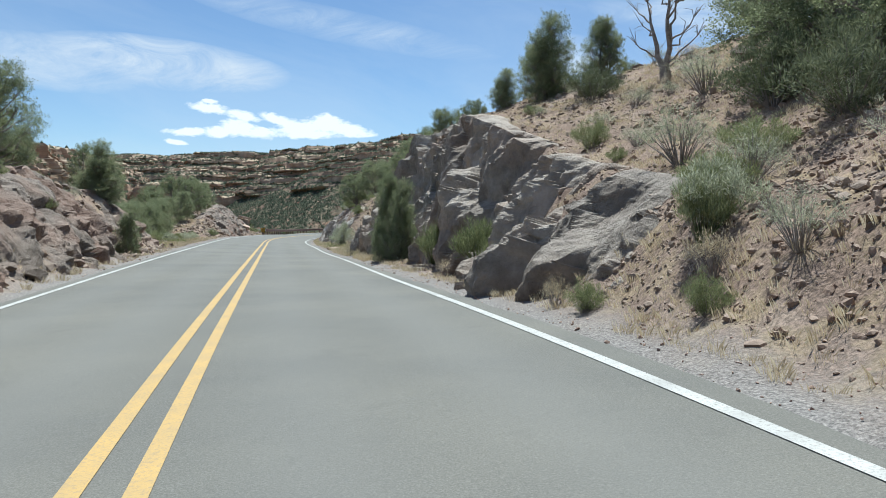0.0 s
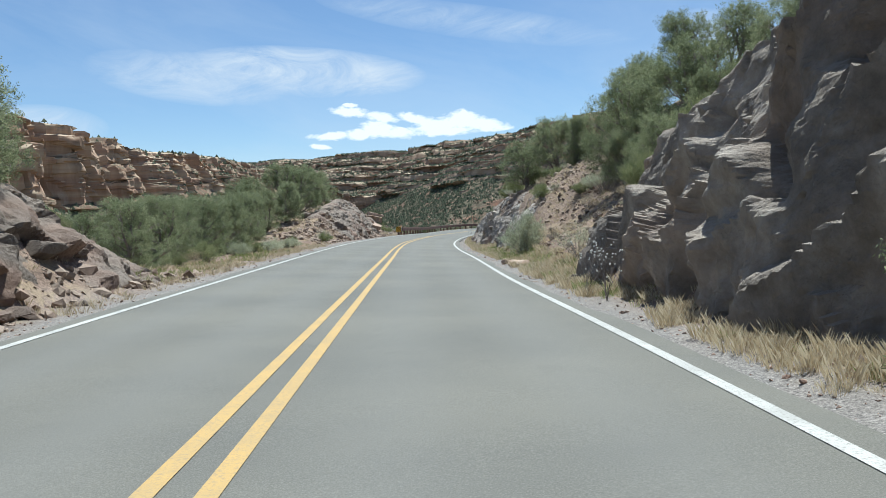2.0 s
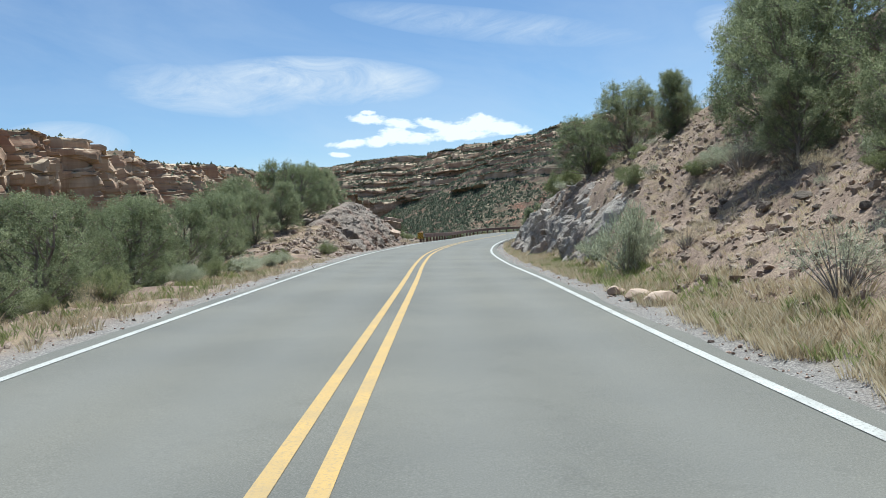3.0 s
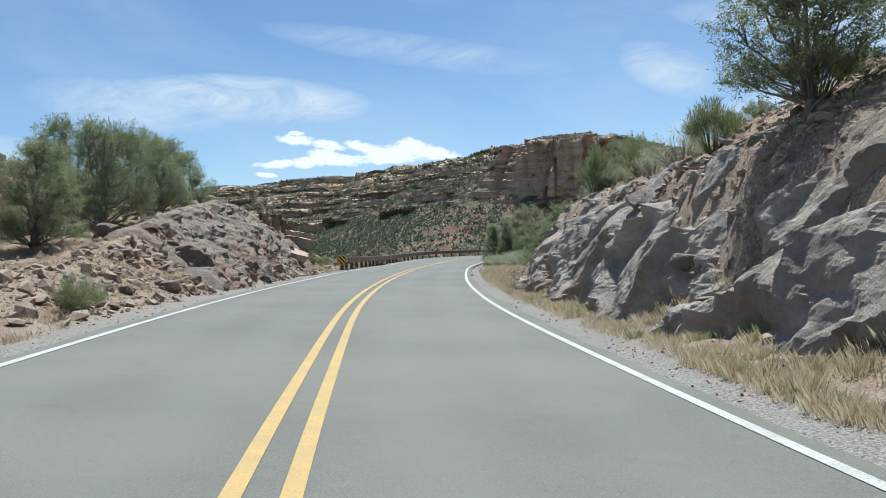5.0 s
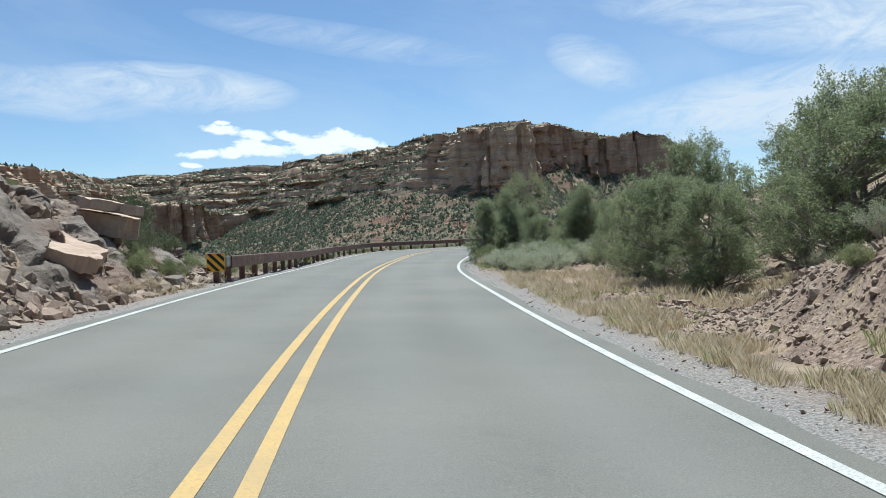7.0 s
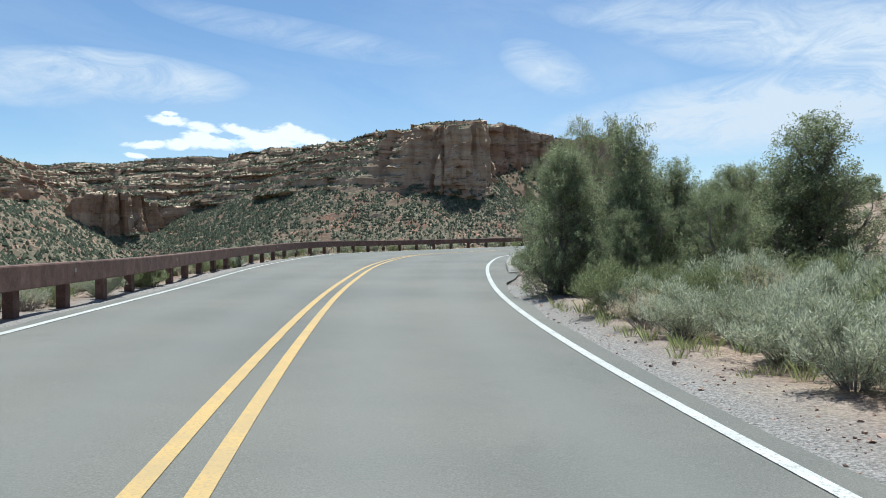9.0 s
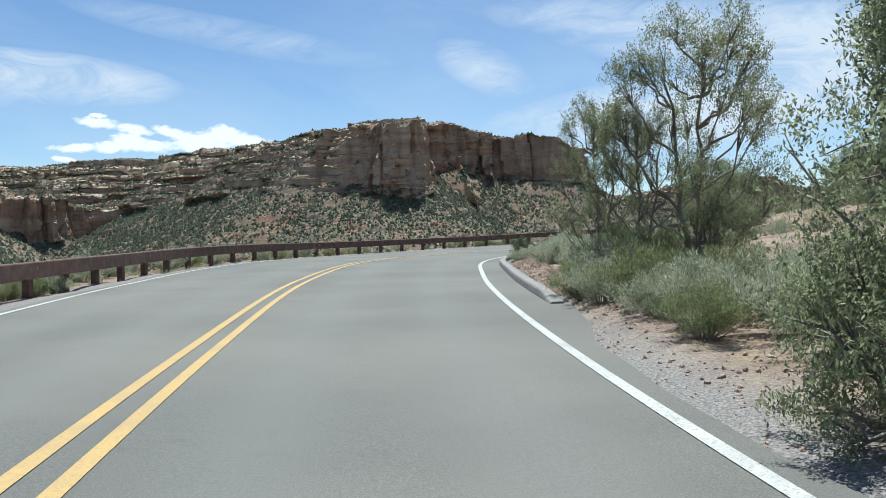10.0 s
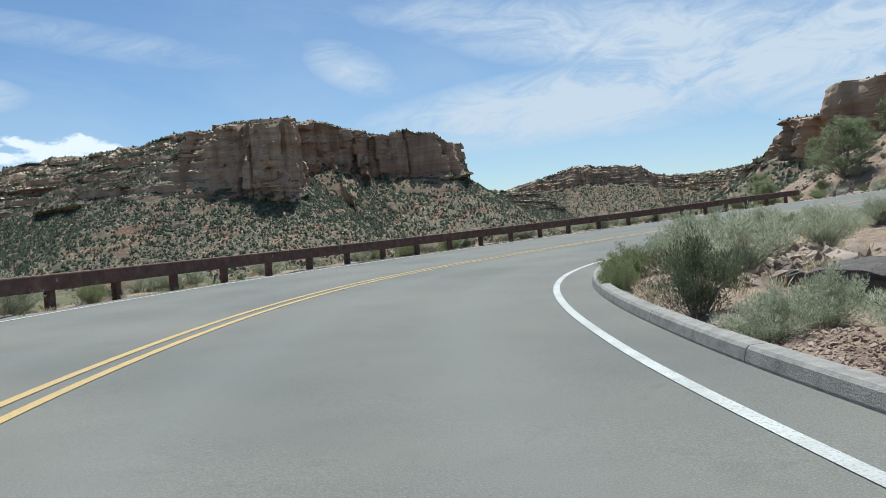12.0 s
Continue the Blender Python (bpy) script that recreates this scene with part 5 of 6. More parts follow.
def tree_meshes(seed, kind):
    """A tree of height 1 m: meshes of the trunk with its limbs, and of the crown."""
    r = np.random.default_rng(seed)
    wood, stems = [], []
    count = {"juniper": 3, "cone": 2, "open": 2, "dead": 3}[kind]
    spread = {"juniper": 0.44, "cone": 0.36, "open": 0.46, "dead": 0.5}[kind]
    turn = r.uniform(0, 6.28)
    for k in range(count):
        a = turn + 6.28 * k / count + r.uniform(-0.5, 0.5)
        lean = spread * (0.55 if kind != "cone" else 0.3) * r.uniform(0.3, 0.9)
        n, top = 9, (0.9 if k == 0 else r.uniform(0.6, 0.88))
        z = np.linspace(0, top, n)
        path = np.stack([np.cos(a) * lean * z**1.2, np.sin(a) * lean * z**1.2, z - 0.06], 1) + r.normal(0, 0.014, (n, 3)) * (z[:, None] > 0)
        wood.append(tube(path, np.linspace(0.030 if kind != "open" else 0.020, 0.004, n) * r.uniform(0.7, 1.0), 7))
        stems.append(path)
    # lobes of foliage: middle, width, height, weight
    lobes = []
    if kind == "cone":
        for path in stems:
            tip = path[-1]
            for h in np.linspace(0.05, tip[2] - 0.02, 11):
                i = min(int((h + 0.06) / (tip[2] + 0.06) * 8), 7)
                wide = spread * (0.55 + 0.45 * min(1, 4 * h)) * (1 - h / (tip[2] + 0.10)) ** 0.7
                for _ in range(5):
                    a, q = r.uniform(0, 6.28), wide * r.uniform(0.3, 1.12)
                    lobes.append((path[i][0] + q * math.cos(a), path[i][1] + q * math.sin(a), h + r.uniform(-0.03, 0.05), 0.068 * r.uniform(0.6, 1.25), 0.085 * r.uniform(0.7, 1.4)))
            lobes.append((tip[0], tip[1], tip[2] + 0.02, 0.035, 0.075))
    elif kind in ("juniper", "open"):
        for _ in range(46 if kind == "juniper" else 30):
            a, h = r.uniform(0, 6.28), r.uniform(0.12 if kind == "juniper" else 0.2, 0.9)
            prof = min(1.0, 0.55 + 1.6 * h) * max(0.0, 1 - h**2.6) ** 0.55
            q = spread * prof * math.sqrt(r.uniform(0.05, 1.0))
            lobes.append((q * math.cos(a), q * math.sin(a), h, (0.078 if kind == "juniper" else 0.066) * r.uniform(0.6, 1.3), (0.075 if kind == "juniper" else 0.06) * r.uniform(0.7, 1.3)))
        for path in stems:
            lobes.append((*path[-1], 0.08, 0.10))
    else:
        for _ in range(26):
            a, h = r.uniform(0, 6.28), r.uniform(0.25, 1.0)
            q = spread * r.uniform(0.3, 1.0) * (1.1 - 0.6 * h)
            lobes.append((q * math.cos(a), q * math.sin(a), h, 0.1, 0.1))
    cen, way = [], []
    for x, y, z, w, h in lobes:                # a limb from the nearest stem to each lobe
        path = stems[int(np.argmin([np.hypot(pt[5][0] - x, pt[5][1] - y) for pt in stems]))]
        i = int(np.argmin(np.abs(path[:, 2] - max(0.05, z - 0.6 * np.hypot(x, y) - 0.03))))
        u = np.linspace(0, 1, 6)[:, None]
        end = np.array([x, y, z])
        lp = path[i] * (1 - u) + end * u + r.normal(0, 0.012, (6, 3)) * np.sin(u * 3.1) + np.array([0, 0, -0.03]) * np.sin(u * 3.1)
        wood.append(tube(lp, np.linspace(0.010 if kind != "open" else 0.007, 0.0022, 6), 5))
        for _ in range(5 if kind != "dead" else 4):
            e = end + r.normal(0, 1, 3).clip(-1.1, 1.1) * (w, w, h) * 0.75
            m = 0.5 * (end + e) + r.normal(0, 0.012, 3)
            wood.append(tube(np.array([lp[4], m, e]), [0.0032, 0.0022, 0.001], 4))
        if kind == "dead":
            continue
        k = int({"juniper": 18, "cone": 10, "open": 27}[kind] * r.uniform(0.8, 1.2))
        v = r.normal(size=(k, 3))
        v /= np.linalg.norm(v, axis=1)[:, None]
        cen.append(end + v * np.array([w, w, h]) * r.uniform(0.35, 1.0, (k, 1)))
        g = v + np.array([x, y, 0]) * 1.2 + np.array([0, 0, 0.55])
        way.append(g / np.linalg.norm(g, axis=1)[:, None])
        v = r.normal(size=(4, 3)) * 0.6 + np.array([x, y, 0]) * 2.2 + np.array([0, 0, 0.75])     # shoots that stand out of the lobe
        v /= np.linalg.norm(v, axis=1)[:, None]
        cen.append(end + v * np.array([w, w, h]))
        way.append(v)
    trunk = mesh_of("trunk", *join(wood), DEADWOOD if kind == "dead" else BARK, True)
    if kind == "dead":
        return trunk, None
    cen, way = np.vstack(cen), np.vstack(way)
    per, blade = {"juniper": (46, 0.0150), "cone": (46, 0.0135), "open": (38, 0.0105)}[kind]
    v, f = branchlets(cen, way, r.uniform(0.05, 0.095, len(cen)) * (0.75 if kind == "open" else 1), per, blade, r)
    return trunk, mesh_of("crown", v, f, PINYON if kind == "open" else JUNIPER)


TREES = {k: [tree_meshes(200 + 11 * i + 31 * n, k) for i in range(c)] for n, (k, c) in enumerate((("juniper", 5), ("cone", 4), ("open", 2), ("dead", 1)))}
TREE_LABEL = {"juniper": "bushy grey-green juniper tree rooted in stony ground", "cone": "pointed dense green juniper tree near the road", "open": "open-crowned pinyon with bare grey branches", "dead": "bare grey dead juniper with twisted branches"}


def tree(s, d, h, kind="juniper", wide=1.0, label="", sink=0.0):
    x, y, z = on_ground(s, d)
    trunk, crown = TREES[kind][int(rng.integers(len(TREES[kind])))]
    m = pose(x, y, z - 0.05 - sink, rng.uniform(-3, 3), rng.uniform(-3, 3), rng.uniform(0, 360)) @ Matrix.Diagonal((h * wide, h * wide, h, 1))
    ob = thing("dead_tree" if kind == "dead" else "juniper_tree" if kind != "open" else "pinyon_tree", m, label or TREE_LABEL[kind], "tree", "trees beside the road")
    part("trunk", trunk, ob)
    if crown:
        part("crown", crown, ob)
    return ob


for row in TREE_ROWS:
    tree(*row)
for x, y, h, kind, wide in FAR_TREES:
    s_, d_ = to_line(np.array([x]), np.array([y]))
    tree(float(s_[0]), float(d_[0]), h, kind, wide, "spreading dark juniper on the slope beyond the guardrail")


# ---- bushes ----
def bush_meshes(seed, kind):
    """A bush of height 1 m."""
    r = np.random.default_rng(seed)
    stems, tips = [], []
    n = {"sage": 34, "broom": 46, "twig": 44}[kind]
    for k in range(n):
        a, q = r.uniform(0, 6.28), math.sqrt(r.uniform(0, 1))
        out = q * {"sage": 0.78, "broom": 0.55, "twig": 0.7}[kind]
        hh = (1 - 0.55 * q**2) * r.uniform(0.72, 1.0)
        u = np.linspace(0, 1, 4)[:, None]
        end = np.array([math.cos(a) * out, math.sin(a) * out, hh])
        p = np.array([math.cos(a) * 0.06, math.sin(a) * 0.06, -0.05]) * (1 - u) + end * u + r.normal(0, 0.02, (4, 3)) * u
        p[:, 2] = np.maximum(p[:, 2], -0.05) + 0.06 * np.sin(u[:, 0] * 3)
        stems.append(tube(p, [0.011, 0.007, 0.0045, 0.002], 4))
        tips += [p[2], p[3], 0.5 * (p[2] + p[3])] + ([p[1] + r.normal(0, 0.05, 3)] if kind == "sage" else [])
    wood = mesh_of("stem", *join(stems), DEADWOOD if kind != "broom" else BROOM, True)
    tips = np.array(tips)
    if kind == "sage":
        v, f = sprays(tips, r.uniform(0.07, 0.15, len(tips)), 64, 0.075, 0.011, r, 1.1)
    elif kind == "broom":
        v, f = sprays(tips, r.uniform(0.05, 0.11, len(tips)), 30, 0.15, 0.008, r, 1.6)
    else:
        v, f = sprays(tips, r.uniform(0.05, 0.12, len(tips)), 16, 0.085, 0.006, r, 0.8)
    return wood, v, f


BUSH = {}
for kind, mats in (("sage", (SAGE, BROOM, DARKSHRUB)), ("broom", (BROOM,)), ("twig", (SAGE, STRAW))):
    for k in range(3):
        w_, v_, f_ = bush_meshes(400 + 13 * k + len(kind), kind)
        for mt in mats:
            BUSH.setdefault((kind, mt.name), []).append((w_, mesh_of("foliage", v_, f_, mt)))
BUSH_KIND = {
    "sage": (("sage", SAGE.name), "sagebrush", "silvery grey-green sagebrush on dry ground"),
    "green": (("sage", BROOM.name), "rabbitbrush", "rounded yellow-green rabbitbrush on stony ground"),
    "dark": (("sage", DARKSHRUB.name), "dark_shrub", "dense dark green shrub beside the road"),
    "broom": (("broom", BROOM.name), "broom_bush", "upright bright green broom-like bush"),
    "twig": (("twig", SAGE.name), "bare_shrub", "thin grey half-bare desert shrub"),
    "straw": (("twig", STRAW.name), "dry_shrub", "dry straw-coloured brittle shrub"),
}


def bush(kind, s, d, h, wide=1.0, z=None):
    key, name, label = BUSH_KIND[kind]
    x, y, zz = on_ground(s, d)
    w_, me = BUSH[key][int(rng.integers(3))]
    m = pose(x, y, (zz if z is None else z) - 0.02, 0, 0, rng.uniform(0, 360)) @ Matrix.Diagonal((h * wide, h * wide, h, 1))
    ob = thing(name, m, label, "shrub", "shrubs beside the road")
    part("stem", w_, ob)
    part("foliage", me, ob)
    return ob


for row in BUSH_ROWS:
    bush(*row)
# scattered small shrubs on the slopes
for (s0, s1, d0, d1, n, kinds, h0, h1) in BUSH_PATCHES:
    for _ in range(n):
        bush(kinds[int(rng.integers(len(kinds)))], rng.uniform(s0, s1), rng.uniform(d0, d1), rng.uniform(h0, h1), rng.uniform(0.8, 1.2))


# ---- dried flower stalks on the verge ----
def flower_stalks(s, d, h, seed):
    r = np.random.default_rng(seed)
    x, y, z = on_ground(s, d)
    root = thing("flower_stalks", pose(x, y, z - 0.02), "thin dry flower stalks with round white seed heads on the verge", "wildflower", "flower stalks on the verge")
    ball, faces = ICO1
    for _ in range(5):
        a, out, top = r.uniform(0, 6.28), r.uniform(0.15, 0.5) * h, h * r.uniform(0.6, 1.0)
        u = np.linspace(0, 1, 6)[:, None]
        path = np.array([math.cos(a) * out, math.sin(a) * out, top]) * u**np.array([1.5, 1.5, 0.9]) + r.normal(0, 0.012, (6, 3)) * u
        stalks = [tube(path, np.linspace(0.0045, 0.0025, 6), 5)]
        tips = [path[-1]]
        for k in (3, 4):
            e = path[k] + r.normal(0, 0.07, 3) + np.array([0, 0, 0.12])
            stalks.append(tube(np.array([path[k], 0.5 * (path[k] + e) + (0, 0, -0.01), e]), [0.003, 0.0026, 0.002], 4))
            tips.append(e)
        part("stalk", mesh_of("stalk", *join(stalks), DEADWOOD, True), root)
        for e in tips:
            part("seed_head", mesh_of("seed_head", e + ball * (0.016 * r.uniform(0.7, 1.2) * r.uniform(0.8, 1.2, (len(ball), 1))), [list(f) for f in faces], SEED, True), root, "round white seed head")


for k, (s_, d_, h_) in enumerate(((36.1, 3.8, 1.0), (35.6, 4.0, 1.1), (36.6, 3.95, 0.9), (34.9, 3.85, 0.9), (80.9, 4.1, 0.9), (80.2, 4.35, 0.8))):
    flower_stalks(s_, d_, h_, 900 + k)


# ---- grass, one mesh for each sort ----
def grass(name, mat, label, patches, seed):
    r = np.random.default_rng(seed)
    V = []
    for s0, s1, d0, d1, tufts, h, spread in patches:
        n = tufts * 22
        s = np.repeat(r.uniform(s0, s1, tufts), 22)
        d = np.repeat(d0 + (d1 - d0) * r.uniform(0, 1, tufts) ** spread, 22)
        keep = np.repeat(hash_of(np.floor(s[::22] * 1.2), np.floor(d[::22] * 1.2), np.int64(seed)) > 0.28, 22)
        s, d = s[keep], d[keep]
        n = len(s)
        p = place(s, d)
        p[:, 2] = np.repeat(ground_z(p[::22, 0], p[::22, 1]), 22) - 0.02
        hh = np.repeat(0.62 * h * r.uniform(0.5, 1.25, n // 22), 22) * r.uniform(0.6, 1.1, n)
        a = r.uniform(0, 6.28, n)
        p[:, :2] += np.stack([np.cos(a), np.sin(a)], 1) * (0.09 * r.uniform(0, 1, n))[:, None]
        lean = np.stack([np.cos(a), np.sin(a), 0 * a], 1) * (hh * r.uniform(0.1, 0.65, n))[:, None]
        b = a + 1.57
        w = np.stack([np.cos(b), np.sin(b), 0 * b], 1) * 0.0017
        V.append(np.stack([p - w, p + w, p + lean * 0.4 + np.array([0, 0, 1]) * hh[:, None] * 0.6 + w * 0.6, p + lean + np.array([0, 0, 1]) * hh[:, None]], 1).reshape(-1, 3))
    V = np.vstack(V)
    tagged(new(name, mesh_of(name, V, np.arange(len(V)).reshape(-1, 4), mat)), label, "grass", kind="stuff")


grass("dry_grass", STRAW, "dry straw-coloured grass along the road verges", DRY_GRASS, 61)
grass("green_grass", GREENGRASS, "patches of green and yellow-green verge grass", GREEN_GRASS, 62)


# ---- rubble ----
def rubble(name, mat, label, patches, seed):
    r = np.random.default_rng(seed)
    base, faces = ICO1
    V, F, k = [], [], 0
    fc = np.array(faces)
    for s0, s1, d0, d1, n, lo, hi in patches:
        s, d = r.uniform(s0, s1, n), r.uniform(d0, d1, n)
        p = place(s, d)
        p[:, 2] = ground_z(p[:, 0], p[:, 1])
        size = lo * (hi / lo) ** (r.uniform(0, 1, n) ** 3.2)
        v = base[None] * (1 + 0.28 * r.normal(size=(n, len(base), 1)).clip(-1.4, 1.2))
        v = v * (size[:, None] * r.uniform(0.5, 1.2, (n, 3)) * np.array([1.1, 1.1, 0.75]))[:, None]
        for i, j in ((1, 2), (0, 2), (0, 1)):          # tumbled every way
            a = r.uniform(0, 6.28, n) if j == 1 else r.normal(0, 0.55, n)
            c, q = np.cos(a)[:, None], np.sin(a)[:, None]
            w = v.copy()
            w[..., i], w[..., j] = v[..., i] * c - v[..., j] * q, v[..., i] * q + v[..., j] * c
            v = w
        V.append((v + p[:, None] + np.array([0, 0, 0.1]) * size[:, None, None]).reshape(-1, 3))
        for i in range(n):
            F.append(fc + k)
            k += len(base)
    tagged(new(name, mesh_of(name, np.vstack(V), np.vstack(F), mat)), label, "rubble", kind="stuff")


rubble("slope_stones", TANSTONE, "loose tan and brown stones over the dry slopes", SLOPE_STONES, 73)
rubble("rubble", TANSTONE, "loose brown-grey stones strewn over the banks", RUBBLE, 71)
rubble("gravel", GRAVEL, "small reddish gravel on the verges and behind the kerb", GRAVEL_ROWS, 72)


def slab(s, d, z, size, turn, tilt, label):
    """A broken sandstone slab, flat and angular."""
    bm = bmesh.new()
    bmesh.ops.create_cube(bm, size=1)
    bmesh.ops.scale(bm, vec=size, verts=bm.verts)
    bmesh.ops.subdivide_edges(bm, edges=bm.edges[:], cuts=9, use_grid_fill=True)
    co = np.array([v.co[:] for v in bm.verts])
    lip = 0.16 * fbm(co * np.array([1.6, 1.6, 0.4]) + s, 3, 5)[:, None] * np.array([1, 1, 0]) * np.sign(co)
    co = co * (1 - 0.16 * (np.abs(co[:, :1] / size[0]) + np.abs(co[:, 1:2] / size[1]) > 0.86) * np.array([1, 1, 0.3])) + lip
    co += 0.035 * fbm(co * 5 + s, 3, 9)[:, None] * np.array([0.4, 0.4, 1])
    for v, c in zip(bm.verts, co):
        v.co = c
    me = bpy.data.meshes.new("sandstone_slab")
    bm.to_mesh(me)
    bm.free()
    me.materials.append(SLAB)
    x, y, g = place(np.array([s]), np.array([d]), z)[0]
    return thing("sandstone_slab", pose(x, y, g, tilt[0], tilt[1], turn), label, "rock slab", "sandstone slabs on the bank", me=me)


slab(96.8, -5.0, 0.95, (1.35, 1.1, 0.30), 25, (16, 22), "large tilted slab of pale pink sandstone on the bank")
slab(101.4, -5.8, 1.55, (1.35, 1.15, 0.48), 15, (4, 12), "thick overhanging pink sandstone block on the bank")
slab(101.0, -5.6, 1.95, (1.2, 1.0, 0.22), 40, (6, 10), "thin broken sandstone slab lying on a larger block")
boulder(46.4, 4.1, 0.34, SLAB, "pale rounded stone at the verge", None, 0.8)
boulder(47.4, 3.95, 0.3, SLAB, "pale rounded stone at the verge", None, 0.8)
boulder(48.3, 3.8, 0.2, SLAB, "pale rounded stone at the verge", None, 0.8)
boulder(34.5, -5.0, 0.42, ROCK_L, "angular brown-grey boulder on the road bank", None, 0.9)
boulder(36.6, -5.1, 0.4, ROCK_L, "angular brown-grey boulder on the road bank", None, 0.8)
boulder(137.7, 7.5, 0.55, ROCK, "pale grey weathered boulder among dark rubble", None, 0.75)
boulder(149.8, 7.8, 0.5, BASALT, "dark volcanic boulder in a heap of rubble", None, 0.9)
boulder(148.6, 8.3, 0.4, BASALT, "dark volcanic boulder in a heap of rubble", None, 0.8)
boulder(133.6, 7.2, 0.42, ROCK, "dark rough boulder on gravelly ground", None, 0.8)
boulder(76.0, 5.2, 0.4, ROCK, "dark grey fallen rock at the foot of the cut", None, 1.1)
for (s0, s1, d0, d1, n, lo, hi, mat, label) in BOULDER_PATCHES:
    for _ in range(n):
        boulder(rng.uniform(s0, s1), rng.uniform(d0, d1), lo * (hi / lo) ** (rng.uniform(0, 1) ** 1.8), {"grey": ROCK, "brown": ROCK_L, "pink": SLAB, "black": BASALT}[mat], label, None, rng.uniform(0.7, 1.1))


# ---- brush on the canyon walls ----
def wall_brush(name, V, a, b, n, seed, lo, hi, label, talus_share=0.5):
    r = np.random.default_rng(seed)
    base = np.array([(1, 0, 0), (0, 1, 0), (-1, 0, 0), (0, -1, 0), (0, 0, 1)], float)
    fc = np.array([(0, 1, 4), (1, 2, 4), (2, 3, 4), (3, 0, 4)])
    i = r.integers(1, V.shape[0] - 1, n)
    t = np.where(r.uniform(0, 1, n) < talus_share, r.uniform(2, a - 1, n), r.uniform(a, V.shape[1] - 2, n))
    j = t.astype(int)
    u = (t - j)[:, None]
    p = V[i, j] * (1 - u) + V[i, j + 1] * u + (V[i + 1, j] - V[i, j]) * r.uniform(0, 1, n)[:, None]
    up = V[i, j + 1] - V[i, j]
    nrm = np.cross(V[i + 1, j] - V[i, j], up)
    flat = np.abs(nrm[:, 2]) > 0.72 * np.linalg.norm(nrm, axis=1)
    rise = V[i, b - 1] - V[i, a]                # hardly any on the sheer faces
    cliff = (j >= a) & (j < b) & (np.hypot(rise[:, 0], rise[:, 1]) < 0.75 * rise[:, 2])
    p = p[flat & (~cliff | (r.uniform(0, 1, n) < 0.06))]
    n = len(p)
    size = lo + (hi * 1.25 - lo) * r.uniform(0, 1, n) ** 1.8
    v = base[None] * (1 + 0.25 * r.normal(size=(n, len(base), 1)).clip(-1.2, 1.2)) * (size[:, None] * np.array([1, 1, 1.3]))[:, None]
    W = (v + p[:, None] + np.array([0, 0, -0.05]) * size[:, None, None]).reshape(-1, 3)
    F = (fc[None] + (np.arange(n) * len(base))[:, None, None]).reshape(-1, 3)
    tagged(new(name, mesh_of(name, W, F, SCRUB)), label, "brush", kind="stuff")


wall_brush("mesa_brush", far_v, fa, fb, 190000, 81, 0.45, 1.35, "dark juniper and pinyon scrub dotted over the mesa")
wall_brush("bench_brush", bench_v, ba, bb, 40000, 85, 0.5, 1.5, "dark scrub on the benches below the mesa")
wall_brush("ridge_brush", ridge_v, ia, ib, 16000, 86, 0.8, 2.2, "far scrub on the stepped ridge")
wall_brush("canyon_brush", left_v, la, lb, 40000, 82, 0.6, 1.8, "green scrub on the canyon wall and its talus")
wall_brush("side_brush", right_v, ra, rb, 30000, 83, 0.5, 1.5, "scrub on the slope below the side cliff")
wall_brush("distant_brush", dist_v, da, db, 40000, 84, 0.9, 2.6, "far scrub on the distant mesa")


# ---- guardrail ----
def along(s0, s1, step, d_of):
    s = np.arange(s0, s1 + step * 0.01, step)
    return s, place(s, d_of(s))


def rail_d(s):
    return -(wl(s) + 0.62 + 0.25 * smooth01((s - 118) / 12))


